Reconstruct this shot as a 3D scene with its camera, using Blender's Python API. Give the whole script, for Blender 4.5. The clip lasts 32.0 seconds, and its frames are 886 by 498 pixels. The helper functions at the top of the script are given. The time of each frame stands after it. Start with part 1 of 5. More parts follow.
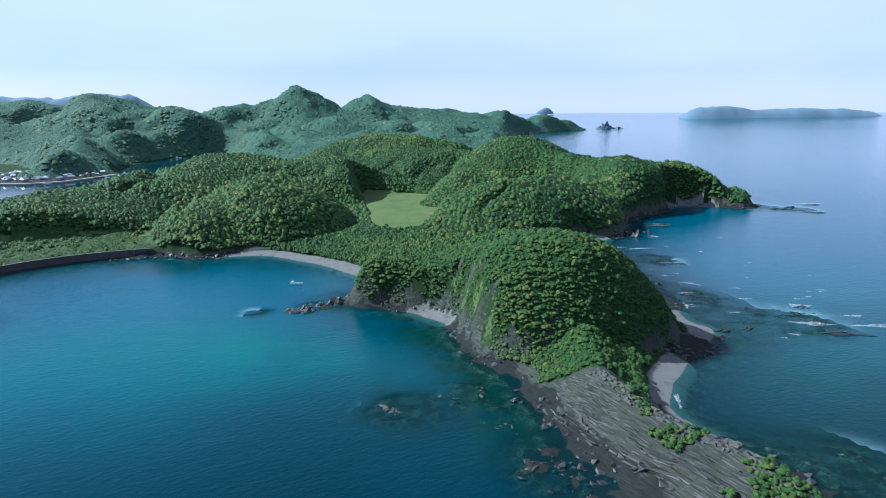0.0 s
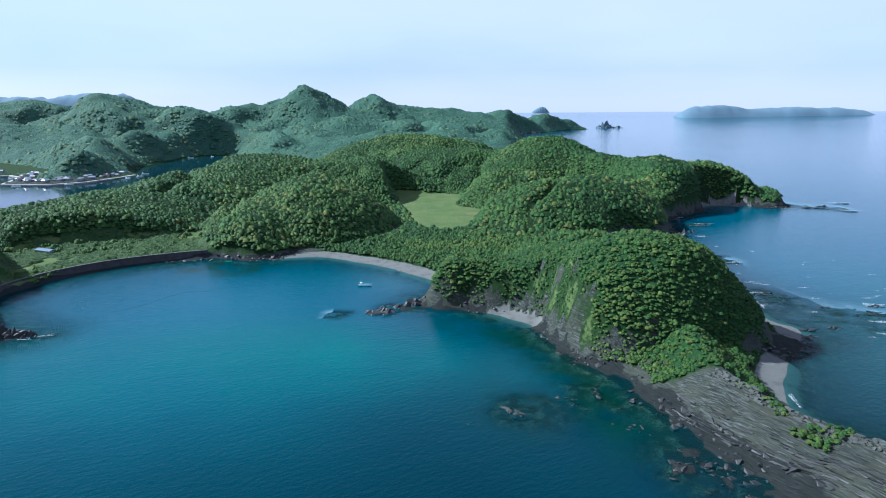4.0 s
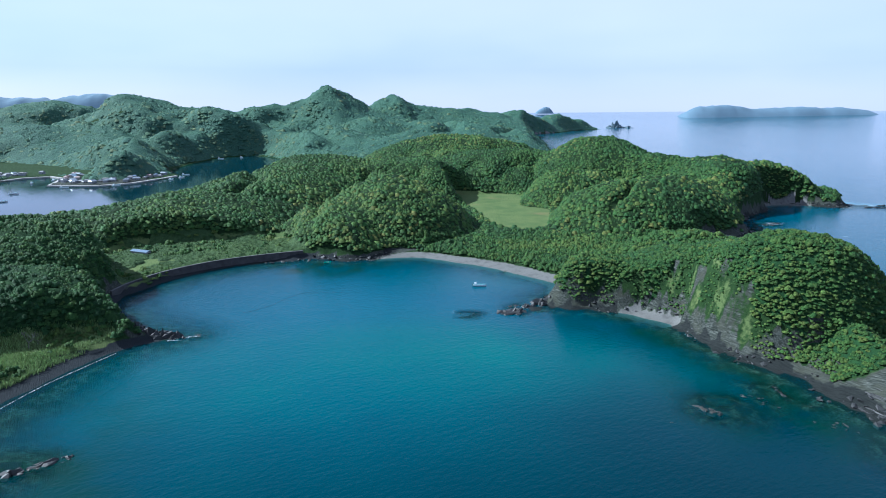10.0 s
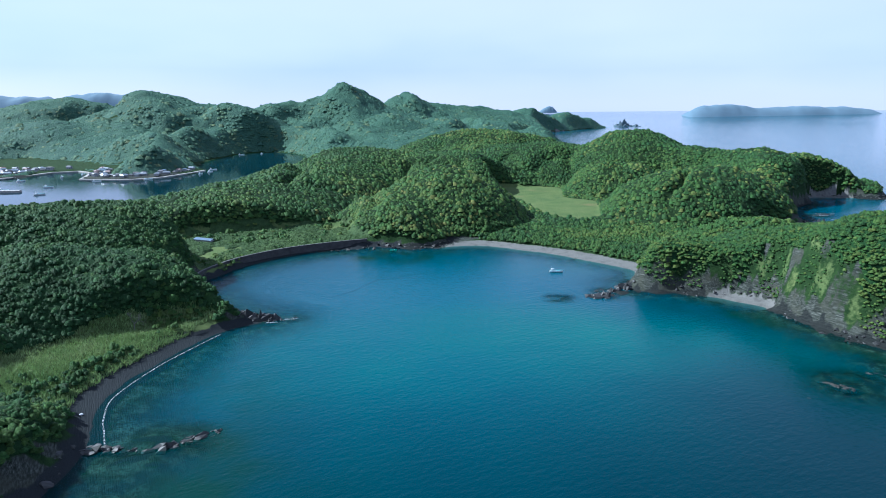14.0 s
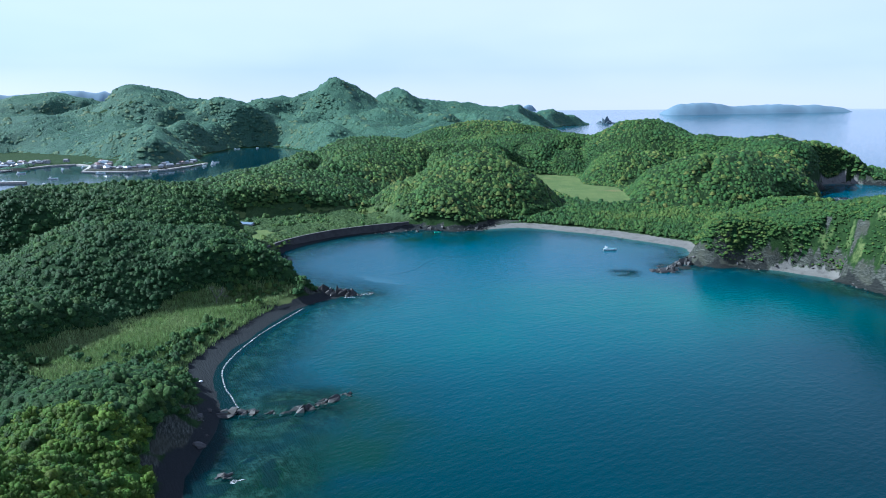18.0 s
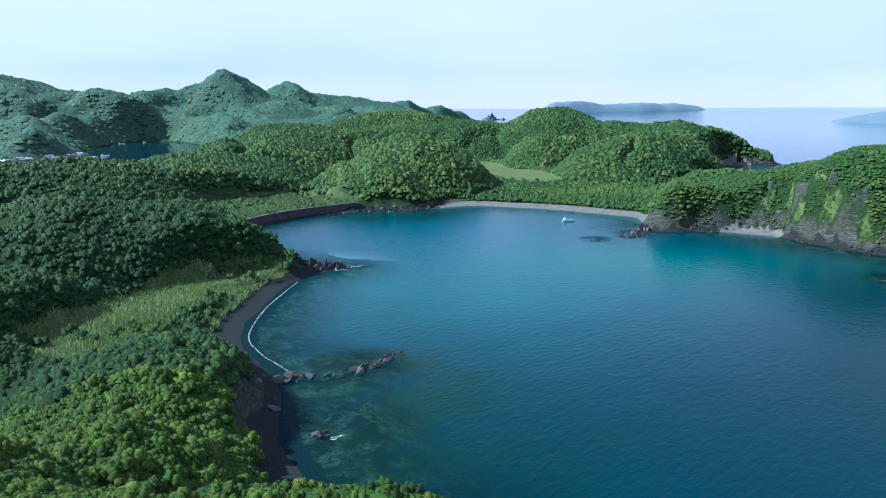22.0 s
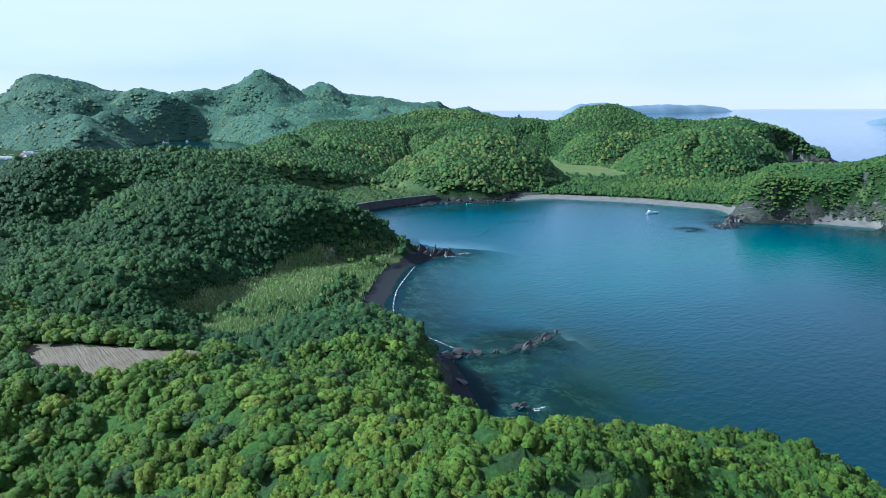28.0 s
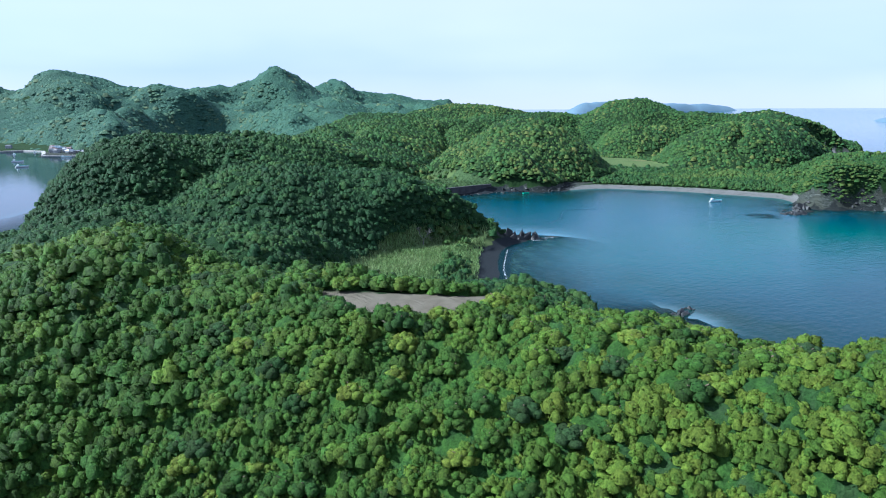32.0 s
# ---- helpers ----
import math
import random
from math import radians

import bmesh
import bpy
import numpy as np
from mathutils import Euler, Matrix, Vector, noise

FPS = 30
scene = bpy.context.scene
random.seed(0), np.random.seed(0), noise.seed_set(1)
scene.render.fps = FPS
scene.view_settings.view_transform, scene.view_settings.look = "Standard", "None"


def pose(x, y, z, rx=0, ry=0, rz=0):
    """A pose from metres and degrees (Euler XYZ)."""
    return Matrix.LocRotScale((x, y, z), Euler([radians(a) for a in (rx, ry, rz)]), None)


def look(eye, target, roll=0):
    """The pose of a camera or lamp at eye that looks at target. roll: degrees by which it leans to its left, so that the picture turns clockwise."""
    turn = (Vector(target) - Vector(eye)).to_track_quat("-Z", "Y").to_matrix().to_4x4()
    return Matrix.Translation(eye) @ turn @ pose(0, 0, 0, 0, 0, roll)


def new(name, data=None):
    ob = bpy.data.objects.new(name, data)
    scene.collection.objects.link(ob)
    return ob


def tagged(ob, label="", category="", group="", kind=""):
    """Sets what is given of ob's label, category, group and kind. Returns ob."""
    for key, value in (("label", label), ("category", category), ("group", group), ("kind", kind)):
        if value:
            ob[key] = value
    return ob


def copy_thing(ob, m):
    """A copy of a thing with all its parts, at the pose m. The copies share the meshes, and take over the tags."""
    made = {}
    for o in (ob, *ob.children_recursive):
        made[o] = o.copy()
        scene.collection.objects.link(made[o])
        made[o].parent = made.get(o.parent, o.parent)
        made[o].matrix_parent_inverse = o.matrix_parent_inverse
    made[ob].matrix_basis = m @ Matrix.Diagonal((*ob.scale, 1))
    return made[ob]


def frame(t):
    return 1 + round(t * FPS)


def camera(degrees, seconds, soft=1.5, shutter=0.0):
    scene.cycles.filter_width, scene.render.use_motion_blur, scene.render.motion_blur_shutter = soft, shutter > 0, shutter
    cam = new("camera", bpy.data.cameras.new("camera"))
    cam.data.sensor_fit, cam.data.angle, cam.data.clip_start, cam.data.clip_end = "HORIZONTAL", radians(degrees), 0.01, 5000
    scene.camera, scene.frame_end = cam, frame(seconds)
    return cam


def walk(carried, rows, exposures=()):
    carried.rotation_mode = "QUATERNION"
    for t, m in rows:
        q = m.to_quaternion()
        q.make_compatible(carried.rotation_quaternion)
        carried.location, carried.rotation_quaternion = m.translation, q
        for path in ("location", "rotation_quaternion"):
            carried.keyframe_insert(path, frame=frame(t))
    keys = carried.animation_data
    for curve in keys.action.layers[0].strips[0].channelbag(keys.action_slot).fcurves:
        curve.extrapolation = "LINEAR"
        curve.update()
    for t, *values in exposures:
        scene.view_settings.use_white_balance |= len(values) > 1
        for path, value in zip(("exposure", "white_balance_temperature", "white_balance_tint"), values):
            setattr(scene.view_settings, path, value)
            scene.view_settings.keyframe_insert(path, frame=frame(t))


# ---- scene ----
cam = camera(68.5, 32.0, soft=1.0)
METRES, EYE, TILT, LEAN, TURN = 300.0, 90.5, -12.4, 0.0, 0.0
ROWS = [
    (0.0, 0.0, 0.0, 0.0, 0.0, 0.0, -0.0),
    (0.5, -0.0169, -0.0006, 0.0006, -0.2, -0.03, 0.05),
    (1.0, -0.0334, -0.0009, 0.0012, -0.34, -0.04, 0.12),
    (1.5, -0.0501, -0.0008, 0.0015, -0.44, -0.06, 0.12),
    (2.0, -0.067, -0.0009, 0.0019, -0.57, -0.07, 0.14),
    (2.5, -0.084, -0.0009, 0.0023, -0.64, -0.06, 0.17),
    (3.0, -0.1008, -0.0009, 0.0028, -0.73, -0.05, 0.2),
    (3.5, -0.1176, -0.0008, 0.0032, -0.76, -0.06, 0.21),
    (5.5, -0.1845, -0.0013, 0.0046, -0.94, -0.11, 0.24),
    (6.0, -0.2014, -0.0013, 0.0049, -0.95, -0.11, 0.24),
    (6.5, -0.2187, -0.0014, 0.0053, -0.98, -0.08, 0.26),
    (7.0, -0.2358, -0.0016, 0.0058, -0.99, -0.09, 0.27),
    (7.5, -0.253, -0.0015, 0.0059, -1.02, -0.09, 0.27),
    (8.0, -0.2704, -0.0017, 0.0065, -1.07, -0.09, 0.31),
    (8.5, -0.2875, -0.0016, 0.0066, -1.08, -0.08, 0.32),
    (9.0, -0.3048, -0.0016, 0.0072, -1.11, -0.08, 0.36),
    (9.5, -0.3219, -0.0016, 0.0068, -1.13, -0.08, 0.37),
    (10.0, -0.339, -0.0011, 0.0046, -1.16, -0.06, 0.36),
    (10.5, -0.3558, -0.0004, 0.0026, -1.16, -0.09, 0.4),
    (11.0, -0.3728, 0.0003, 0.0002, -1.19, -0.09, 0.39),
    (11.5, -0.3898, 0.0008, -0.0035, -1.22, -0.06, 0.37),
    (12.0, -0.407, 0.0017, -0.0059, -1.24, -0.08, 0.39),
    (12.5, -0.4239, 0.0025, -0.0095, -1.26, -0.07, 0.39),
    (13.0, -0.4409, 0.0034, -0.0129, -1.28, -0.05, 0.39),
    (13.5, -0.4582, 0.0042, -0.0163, -1.32, -0.04, 0.39),
    (14.0, -0.4752, 0.005, -0.0195, -1.34, -0.03, 0.39),
    (14.5, -0.4922, 0.0062, -0.0232, -1.37, -0.0, 0.4),
    (16.5, -0.5606, 0.0103, -0.0396, -1.46, 0.01, 0.41),
    (17.0, -0.5783, 0.0119, -0.0443, -1.5, 0.0, 0.42),
    (17.5, -0.5956, 0.0131, -0.0491, -1.53, -0.0, 0.44),
    (18.0, -0.6123, 0.0143, -0.0538, -3.5, -0.05, 0.88),
    (18.5, -0.6295, 0.0158, -0.0586, -6.61, -0.14, 1.55),
    (19.0, -0.6469, 0.0178, -0.0632, -11.34, -0.37, 2.61),
    (19.5, -0.6653, 0.0212, -0.0681, -13.54, -0.46, 3.06),
    (20.0, -0.683, 0.0255, -0.0724, -14.5, -0.51, 3.24),
    (20.5, -0.7006, 0.0304, -0.0771, -14.74, -0.52, 3.27),
    (21.0, -0.7178, 0.0356, -0.0814, -14.54, -0.49, 3.22),
    (21.5, -0.7348, 0.0405, -0.086, -14.25, -0.47, 3.15),
    (22.0, -0.7522, 0.0458, -0.0905, -13.79, -0.42, 3.02),
    (22.5, -0.7694, 0.0507, -0.0956, -13.59, -0.38, 2.96),
    (23.0, -0.7871, 0.0557, -0.1001, -13.58, -0.39, 2.96),
    (23.5, -0.8039, 0.0596, -0.1025, -13.31, -0.37, 2.9),
    (24.0, -0.8165, 0.0618, -0.1023, -13.0, -0.32, 2.8),
    (24.5, -0.8253, 0.0633, -0.1019, -12.77, -0.26, 2.75),
    (25.0, -0.83, 0.0643, -0.1016, -12.53, -0.2, 2.7),
    (25.5, -0.8317, 0.0645, -0.1014, -12.38, -0.18, 2.68),
    (27.5, -0.8555, 0.0709, -0.104, -12.22, -0.11, 2.73),
    (28.0, -0.8656, 0.0735, -0.1046, -12.2, -0.11, 2.73),
    (28.5, -0.877, 0.0764, -0.105, -12.19, -0.12, 2.74),
    (29.0, -0.8897, 0.0796, -0.105, -12.21, -0.12, 2.73),
    (29.5, -0.9034, 0.0828, -0.1049, -12.23, -0.12, 2.74),
    (30.0, -0.9179, 0.0864, -0.1049, -12.27, -0.11, 2.75),
    (30.5, -0.933, 0.09, -0.1055, -12.27, -0.11, 2.77),
    (31.0, -0.9478, 0.0944, -0.1092, -12.31, -0.12, 2.75),
    (31.5, -0.9612, 0.0987, -0.1145, -12.27, -0.13, 2.73),
    (32.0, -0.973, 0.1023, -0.1196, -12.24, -0.13, 2.72),
]
walk(cam, [(t, pose(0, 0, EYE, TILT, LEAN, TURN) @ pose(METRES * x, METRES * y, METRES * z, 90 + pitch, roll, yaw)) for t, x, y, z, yaw, pitch, roll in ROWS], [(0.0, 1.06, 5150, 6.5), (14.0, 1.10, 5150, 6.5), (22.0, 1.20, 5150, 6.5), (32.0, 1.20, 5150, 6.5)])

# ---- world and sun ----
SUN_AZ, SUN_EL = 284.0, 40.0     # compass bearing from which the sun shines, and its height
world = bpy.data.worlds.new("sky")
scene.world = world
world.use_nodes = True
wn, wl = world.node_tree.nodes, world.node_tree.links
wn.clear()
w_out = wn.new("ShaderNodeOutputWorld")
w_bg = wn.new("ShaderNodeBackground")
w_sky = wn.new("ShaderNodeTexSky")
w_sky.sky_type = "NISHITA"
w_sky.sun_disc = False
w_sky.sun_elevation, w_sky.sun_rotation = radians(SUN_EL), radians(SUN_AZ)
w_sky.altitude, w_sky.air_density, w_sky.dust_density, w_sky.ozone_density = 0, 1.0, 0.6, 2.0
w_bg.inputs["Strength"].default_value = 0.104
# thin high haze and a few faint veils of cloud over the blue
w_co = wn.new("ShaderNodeTexCoord")
w_sep = wn.new("ShaderNodeSeparateXYZ")
wl.new(w_co.outputs["Generated"], w_sep.inputs[0])
w_grad = wn.new("ShaderNodeValToRGB")
for _p, _c in ((0.0, (2.75, 3.2, 4.35)), (0.05, (3.5, 3.55, 4.5)), (0.18, (3.7, 3.55, 4.6)), (0.34, (2.2, 2.8, 4.4)), (1.0, (0.6, 1.4, 3.5))):
    _el = w_grad.color_ramp.elements.new(_p) if _p not in (0.0, 1.0) else w_grad.color_ramp.elements[int(_p)]
    _el.color = (*_c, 1)
wl.new(w_sep.outputs["Z"], w_grad.inputs[0])
w_map = wn.new("ShaderNodeMapping")
w_map.inputs["Scale"].default_value = (1.0, 1.0, 3.5)
wl.new(w_co.outputs["Generated"], w_map.inputs["Vector"])
w_veil = wn.new("ShaderNodeTexNoise")
w_veil.inputs["Scale"].default_value, w_veil.inputs["Detail"].default_value = 1.2, 4
wl.new(w_map.outputs["Vector"], w_veil.inputs["Vector"])
w_rng = wn.new("ShaderNodeMapRange")
for _k, _v in enumerate((0.3, 0.75, 0.22, 0.8)):
    w_rng.inputs[_k + 1].default_value = _v
wl.new(w_veil.outputs[0], w_rng.inputs[0])
w_cl = wn.new("ShaderNodeMix")
w_cl.data_type = "RGBA"
w_cl.inputs[7].default_value = (4.25, 4.05, 4.75, 1)
wl.new(w_rng.outputs[0], w_cl.inputs[0])
wl.new(w_grad.outputs["Color"], w_cl.inputs[6])
w_mix = wn.new("ShaderNodeMix")
w_mix.data_type = "RGBA"
w_mix.inputs[0].default_value = 0.8
wl.new(w_sky.outputs["Color"], w_mix.inputs[6])
wl.new(w_cl.outputs[2], w_mix.inputs[7])
wl.new(w_mix.outputs[2], w_bg.inputs["Color"])
wl.new(w_bg.outputs["Background"], w_out.inputs["Surface"])

sun_data = bpy.data.lights.new("sun", "SUN")
sun_data.energy, sun_data.angle, sun_data.color = 5.0, radians(0.6), (1.0, 0.96, 0.88)
sun = new("sun", sun_data)
_a, _e = radians(SUN_AZ), radians(SUN_EL)
sun.matrix_world = look((0, 0, 400), (-math.sin(_a) * math.cos(_e), -math.cos(_a) * math.cos(_e), 400 - math.sin(_e)))


# ---- small numeric tools ----
def hashed(ix, iy, seed):
    v = np.sin(ix * 127.1 + iy * 311.7 + seed * 74.7) * 43758.5453
    return v - np.floor(v)


def vnoise(x, y, seed=0):
    """Smooth value noise, 0 to 1, cells of 1 m."""
    ix, iy = np.floor(x), np.floor(y)
    fx, fy = x - ix, y - iy
    fx, fy = fx * fx * (3 - 2 * fx), fy * fy * (3 - 2 * fy)
    a, b = hashed(ix, iy, seed), hashed(ix + 1, iy, seed)
    c, d = hashed(ix, iy + 1, seed), hashed(ix + 1, iy + 1, seed)
    return (a * (1 - fx) + b * fx) * (1 - fy) + (c * (1 - fx) + d * fx) * fy


def fbm(x, y, size, octaves=4, seed=0):
    """Fractal noise, about -1 to 1, whose largest cells are size metres."""
    total, amp, norm = 0, 1.0, 0.0
    for k in range(octaves):
        total = total + amp * (vnoise(x / size, y / size, seed + k) * 2 - 1)
        norm, amp, size = norm + amp, amp * 0.5, size * 0.5
    return total / norm * 1.4


def smooth(a, b, v):
    t = np.clip((v - a) / (b - a), 0, 1)
    return t * t * (3 - 2 * t)


def curve_through(pts, closed=True, steps=4):
    """Catmull-Rom curve through the given bends."""
    p = np.array(pts, float)
    n = len(p)
    out = []
    for i in range(n if closed else n - 1):
        if closed:
            a, b, c, d = p[i - 1], p[i], p[(i + 1) % n], p[(i + 2) % n]
        else:
            a, b, c, d = p[max(i - 1, 0)], p[i], p[i + 1], p[min(i + 2, n - 1)]
        for k in range(steps):
            t = k / steps
            out.append(0.5 * (2 * b + (c - a) * t + (2 * a - 5 * b + 4 * c - d) * t * t + (3 * b - a - 3 * c + d) * t ** 3))
    if not closed:
        out.append(p[-1])
    return np.array(out)


def line_distance(x, y, line, closed=False):
    best = np.full(x.shape, 1e12)
    pts = np.vstack([line, line[:1]]) if closed else line
    for (ax, ay), (bx, by) in zip(pts[:-1], pts[1:]):
        dx, dy = bx - ax, by - ay
        t = np.clip(((x - ax) * dx + (y - ay) * dy) / (dx * dx + dy * dy + 1e-9), 0, 1)
        np.minimum(best, (x - ax - t * dx) ** 2 + (y - ay - t * dy) ** 2, out=best)
    return np.sqrt(best)


def inside(x, y, poly):
    odd = np.zeros(x.shape, bool)
    for (ax, ay), (bx, by) in zip(poly, np.roll(poly, -1, 0)):
        if ay != by:
            odd ^= ((ay > y) != (by > y)) & (x < (bx - ax) * (y - ay) / (by - ay) + ax)
    return odd


def within(x, y, poly):
    """Signed distance to a closed outline, positive inside."""
    d = line_distance(x, y, poly, True)
    return np.where(inside(x, y, poly), d, -d)


# ---- the plan: coast, hills, clearings ----
BAY_WEST = [(-420, -90), (-215, -70), (-200, 0), (-198, 45), (-206, 74), (-220, 98), (-229, 122), (-228, 146), (-234, 165), (-238, 182),
            (-234, 205), (-228, 225), (-221, 239), (-208, 250), (-210, 254), (-226, 262), (-245, 285), (-254, 308)]
BAY_NORTH = [(-250, 322), (-241, 343), (-222, 366), (-199, 381), (-173, 391), (-150, 385), (-133, 389), (-112, 392), (-88, 380), (-66, 364),
             (-45, 342), (-35, 324), (-46, 300), (-40, 288), (-20, 283), (2, 262)]
HEADLAND = [(8, 242), (13, 224), (25, 208), (29.5, 187), (34, 169), (39.5, 146), (48, 124), (60, 106), (82, 108), (93, 126), (90, 143), (79, 160),
            (71, 178), (73, 196), (84, 214), (90, 223), (107, 243), (112, 256), (105, 268), (110, 300), (106, 335), (98, 370)]
OUTER = [(90, 415), (95, 440), (112, 441), (131, 455), (140, 478), (147, 512), (170, 538), (194, 562), (212, 592), (244, 594), (264, 582),
         (284, 588), (291, 606), (278, 640), (235, 700), (190, 770), (150, 860), (115, 1000), (125, 1200), (170, 1500), (215, 1900), (245, 2150)]
FAR = [(330, 2230), (430, 2420), (540, 2520), (510, 2720), (0, 2850), (-900, 2850), (-1700, 2700), (-1800, 900), (-900, 735), (-660, 760),
       (-625, 862), (-588, 868), (-560, 815), (-545, 770), (-490, 767), (-463, 790), (-440, 875), (-470, 925), (-490, 1060), (-470, 1200),
       (-410, 1225)]
INLET = [(-345, 1100), (-325, 900), (-350, 760), (-375, 600), (-392, 450), (-400, 335), (-432, 250), (-480, 150), (-490, 0)]
COAST = curve_through(BAY_WEST + BAY_NORTH + HEADLAND + OUTER + FAR + INLET, True, 3)

FIELD = curve_through([(-82, 644), (-46, 648), (-12, 642), (-17, 600), (-19, 568), (0, 550), (-7, 505), (-16, 468), (-36, 456), (-53, 478), (-60, 520), (-70, 580)], True, 3)
VILLAGE_WEST = curve_through([(-800, 742), (-690, 756), (-655, 790), (-634, 850), (-600, 882), (-592, 930), (-640, 985), (-720, 1035), (-820, 1050)], True, 3)
VILLAGE_EAST = curve_through([(-560, 818), (-545, 774), (-490, 770), (-463, 791), (-446, 850), (-440, 885), (-455, 885), (-468, 835), (-490, 803), (-525, 808), (-545, 860), (-556, 930), (-596, 945), (-592, 890), (-572, 850)], True, 3)
REED_BED = curve_through([(-278, 206), (-262, 230), (-232, 247), (-226, 236), (-236, 205), (-243, 182), (-248, 166), (-262, 162), (-291, 176)], True, 3)
MEADOW = curve_through([(-257, 318), (-290, 365), (-300, 408), (-270, 424), (-235, 438), (-205, 452), (-192, 440), (-190, 412), (-178, 397), (-205, 388), (-232, 362), (-247, 337)], True, 3)
SCRUB = curve_through([(-128, 398), (-80, 392), (-30, 345), (-5, 300), (55, 330), (92, 400), (92, 440), (20, 425), (-30, 448), (-60, 440), (-108, 415)], True, 3)
BARE = curve_through([(-291, 93), (-283, 91), (-273, 88), (-268, 85.5), (-274, 85), (-279, 82), (-284, 82), (-288, 87)], True, 3)

REEFS = [(-12, 184, 26, -0.2), (14, 196, 26, -0.3), (30, 150, 24, 0.1), (-212, 152, 20, -0.2), (-218, 122, 22, -0.3), (-84, 279, 14, -0.3), (-60, 285, 16, -0.1),
         (-200, 254, 12, -0.2), (150, 266, 46, -0.3), (118, 300, 34, -0.2), (130, 380, 30, -0.2), (105, 150, 30, -0.4), (165, 500, 24, -0.2), (318, 580, 40, -0.2)]
SANDS = [(-85, 380, 52, 28), (-40, 340, 24, 28), (-6, 271, 17, 12), (78, 198, 15, 32), (106, 262, 12, 20), (98, 430, 22, 30), (226, 592, 28, 14), (250, 2160, 90, 120)]


def sandy_at(x, y):
    """1 on the sand beaches."""
    return np.maximum.reduce([smooth(1.15, 0.8, np.hypot((x - sx) / rx, (y - sy) / ry)) for sx, sy, rx, ry in SANDS])


HILLS = []


PROFILE = 1.3      # roundness of the hills that follow


def hill(x, y, rx, ry, turn, top):
    HILLS.append((x, y, x, y, rx, ry, radians(turn), top, top, PROFILE))


def ridge(a, b, width, top_a, top_b):
    """A rounded crest from a to b."""
    HILLS.append((*a, *b, width, width, 0.0, top_a, top_b, PROFILE))


# the near ridge and its knoll
ridge((-209, 64), (-246, 52), 17, 23, 29)
ridge((-246, 52), (-263, 72), 17, 29, 28)
ridge((-263, 72), (-316, 112), 18, 27.5, 29)
ridge((-316, 112), (-375, 128), 24, 29, 20)
hill(-290, 30, 60, 30, 0, 17)
hill(-250, 136, 19, 26, 0, 14)
hill(-252, 92, 18, 20, 0, 18)
# the wooded hill west of the bay
hill(-315, 320, 56, 46, 20, 37)
hill(-300, 258, 36, 36, 0, 27)
hill(-266, 262, 32, 32, 0, 25)
hill(-240, 252, 19, 15, 20, 18)
hill(-312, 196, 32, 30, 0, 17)
hill(-350, 298, 30, 40, 0, 38)
hill(-345, 232, 28, 40, 0, 17)
PROFILE = 1.5
# long ridge towards the inlet, and the hills behind the bay
ridge((-385, 410), (-290, 462), 42, 18, 23)
ridge((-290, 462), (-215, 640), 60, 24, 39)
hill(-131, 484, 46, 56, 0, 38)
hill(-168, 438, 30, 46, 10, 25)
hill(-207, 655, 70, 60, 0, 40)
hill(-121, 640, 70, 60, 0, 38)
hill(-9, 748, 80, 60, 0, 42)
hill(82, 712, 66, 58, 0, 54)
hill(34, 604, 39, 34, 0, 33)
hill(66, 492, 62, 44, 10, 37)
hill(128, 520, 44, 34, 30, 27)
hill(165, 570, 52, 46, 20, 38)
ridge((165, 588), (225, 622), 38, 40, 34)
ridge((225, 622), (270, 614), 30, 34, 16)
hill(-60, 800, 160, 90, 0, 34)
hill(-62, 885, 112, 60, 0, 52)
ridge((92, 700), (165, 600), 30, 42, 40)
PROFILE = 1.2
# the headland
hill(43, 252, 38, 27, 0, 41)
hill(36, 277, 42, 34, 0, 31)
hill(28, 296, 46, 40, 0, 25)
hill(47, 356, 36, 34, 0, 20)
hill(-22, 300, 30, 24, -40, 23)
PROFILE = 0.72
ridge((49, 214), (49, 186), 12, 17, 11.5)
ridge((49, 186), (60, 163), 10, 11.5, 10.2)
ridge((60, 163), (72, 146), 10, 10.2, 10.6)
ridge((72, 146), (79, 126), 9, 10.6, 11.0)
PROFILE = 0.78
# far hills
hill(-330, 1512, 120, 150, 0, 122)
hill(-340, 1540, 280, 200, 0, 90)
hill(-194, 1706, 120, 150, 0, 116)
hill(-150, 1760, 300, 170, 0, 90)
hill(-689, 1346, 170, 170, 0, 115)
hill(-960, 1500, 260, 200, 0, 96)
ridge((-640, 1390), (-360, 1520), 120, 98, 92)
hill(-800, 1180, 120, 100, 0, 62)
hill(-560, 1120, 90, 90, 0, 58)
hill(-230, 1330, 110, 110, 0, 66)
hill(-492, 850, 60, 62, 0, 38)
hill(-560, 960, 110, 80, 0, 50)
hill(-640, 930, 110, 80, 0, 54)
hill(-421, 1310, 110, 90, 0, 64)
hill(-300, 1180, 150, 130, 0, 58)
hill(-520, 1290, 150, 110, 0, 86)
hill(-120, 1150, 170, 150, 0, 46)
hill(-40, 1450, 200, 160, 0, 66)
hill(22, 1960, 230, 160, 0, 76)
hill(200, 2180, 200, 130, 0, 72)
hill(405, 2450, 150, 110, 10, 72)
hill(-1300, 1400, 300, 260, 0, 80)


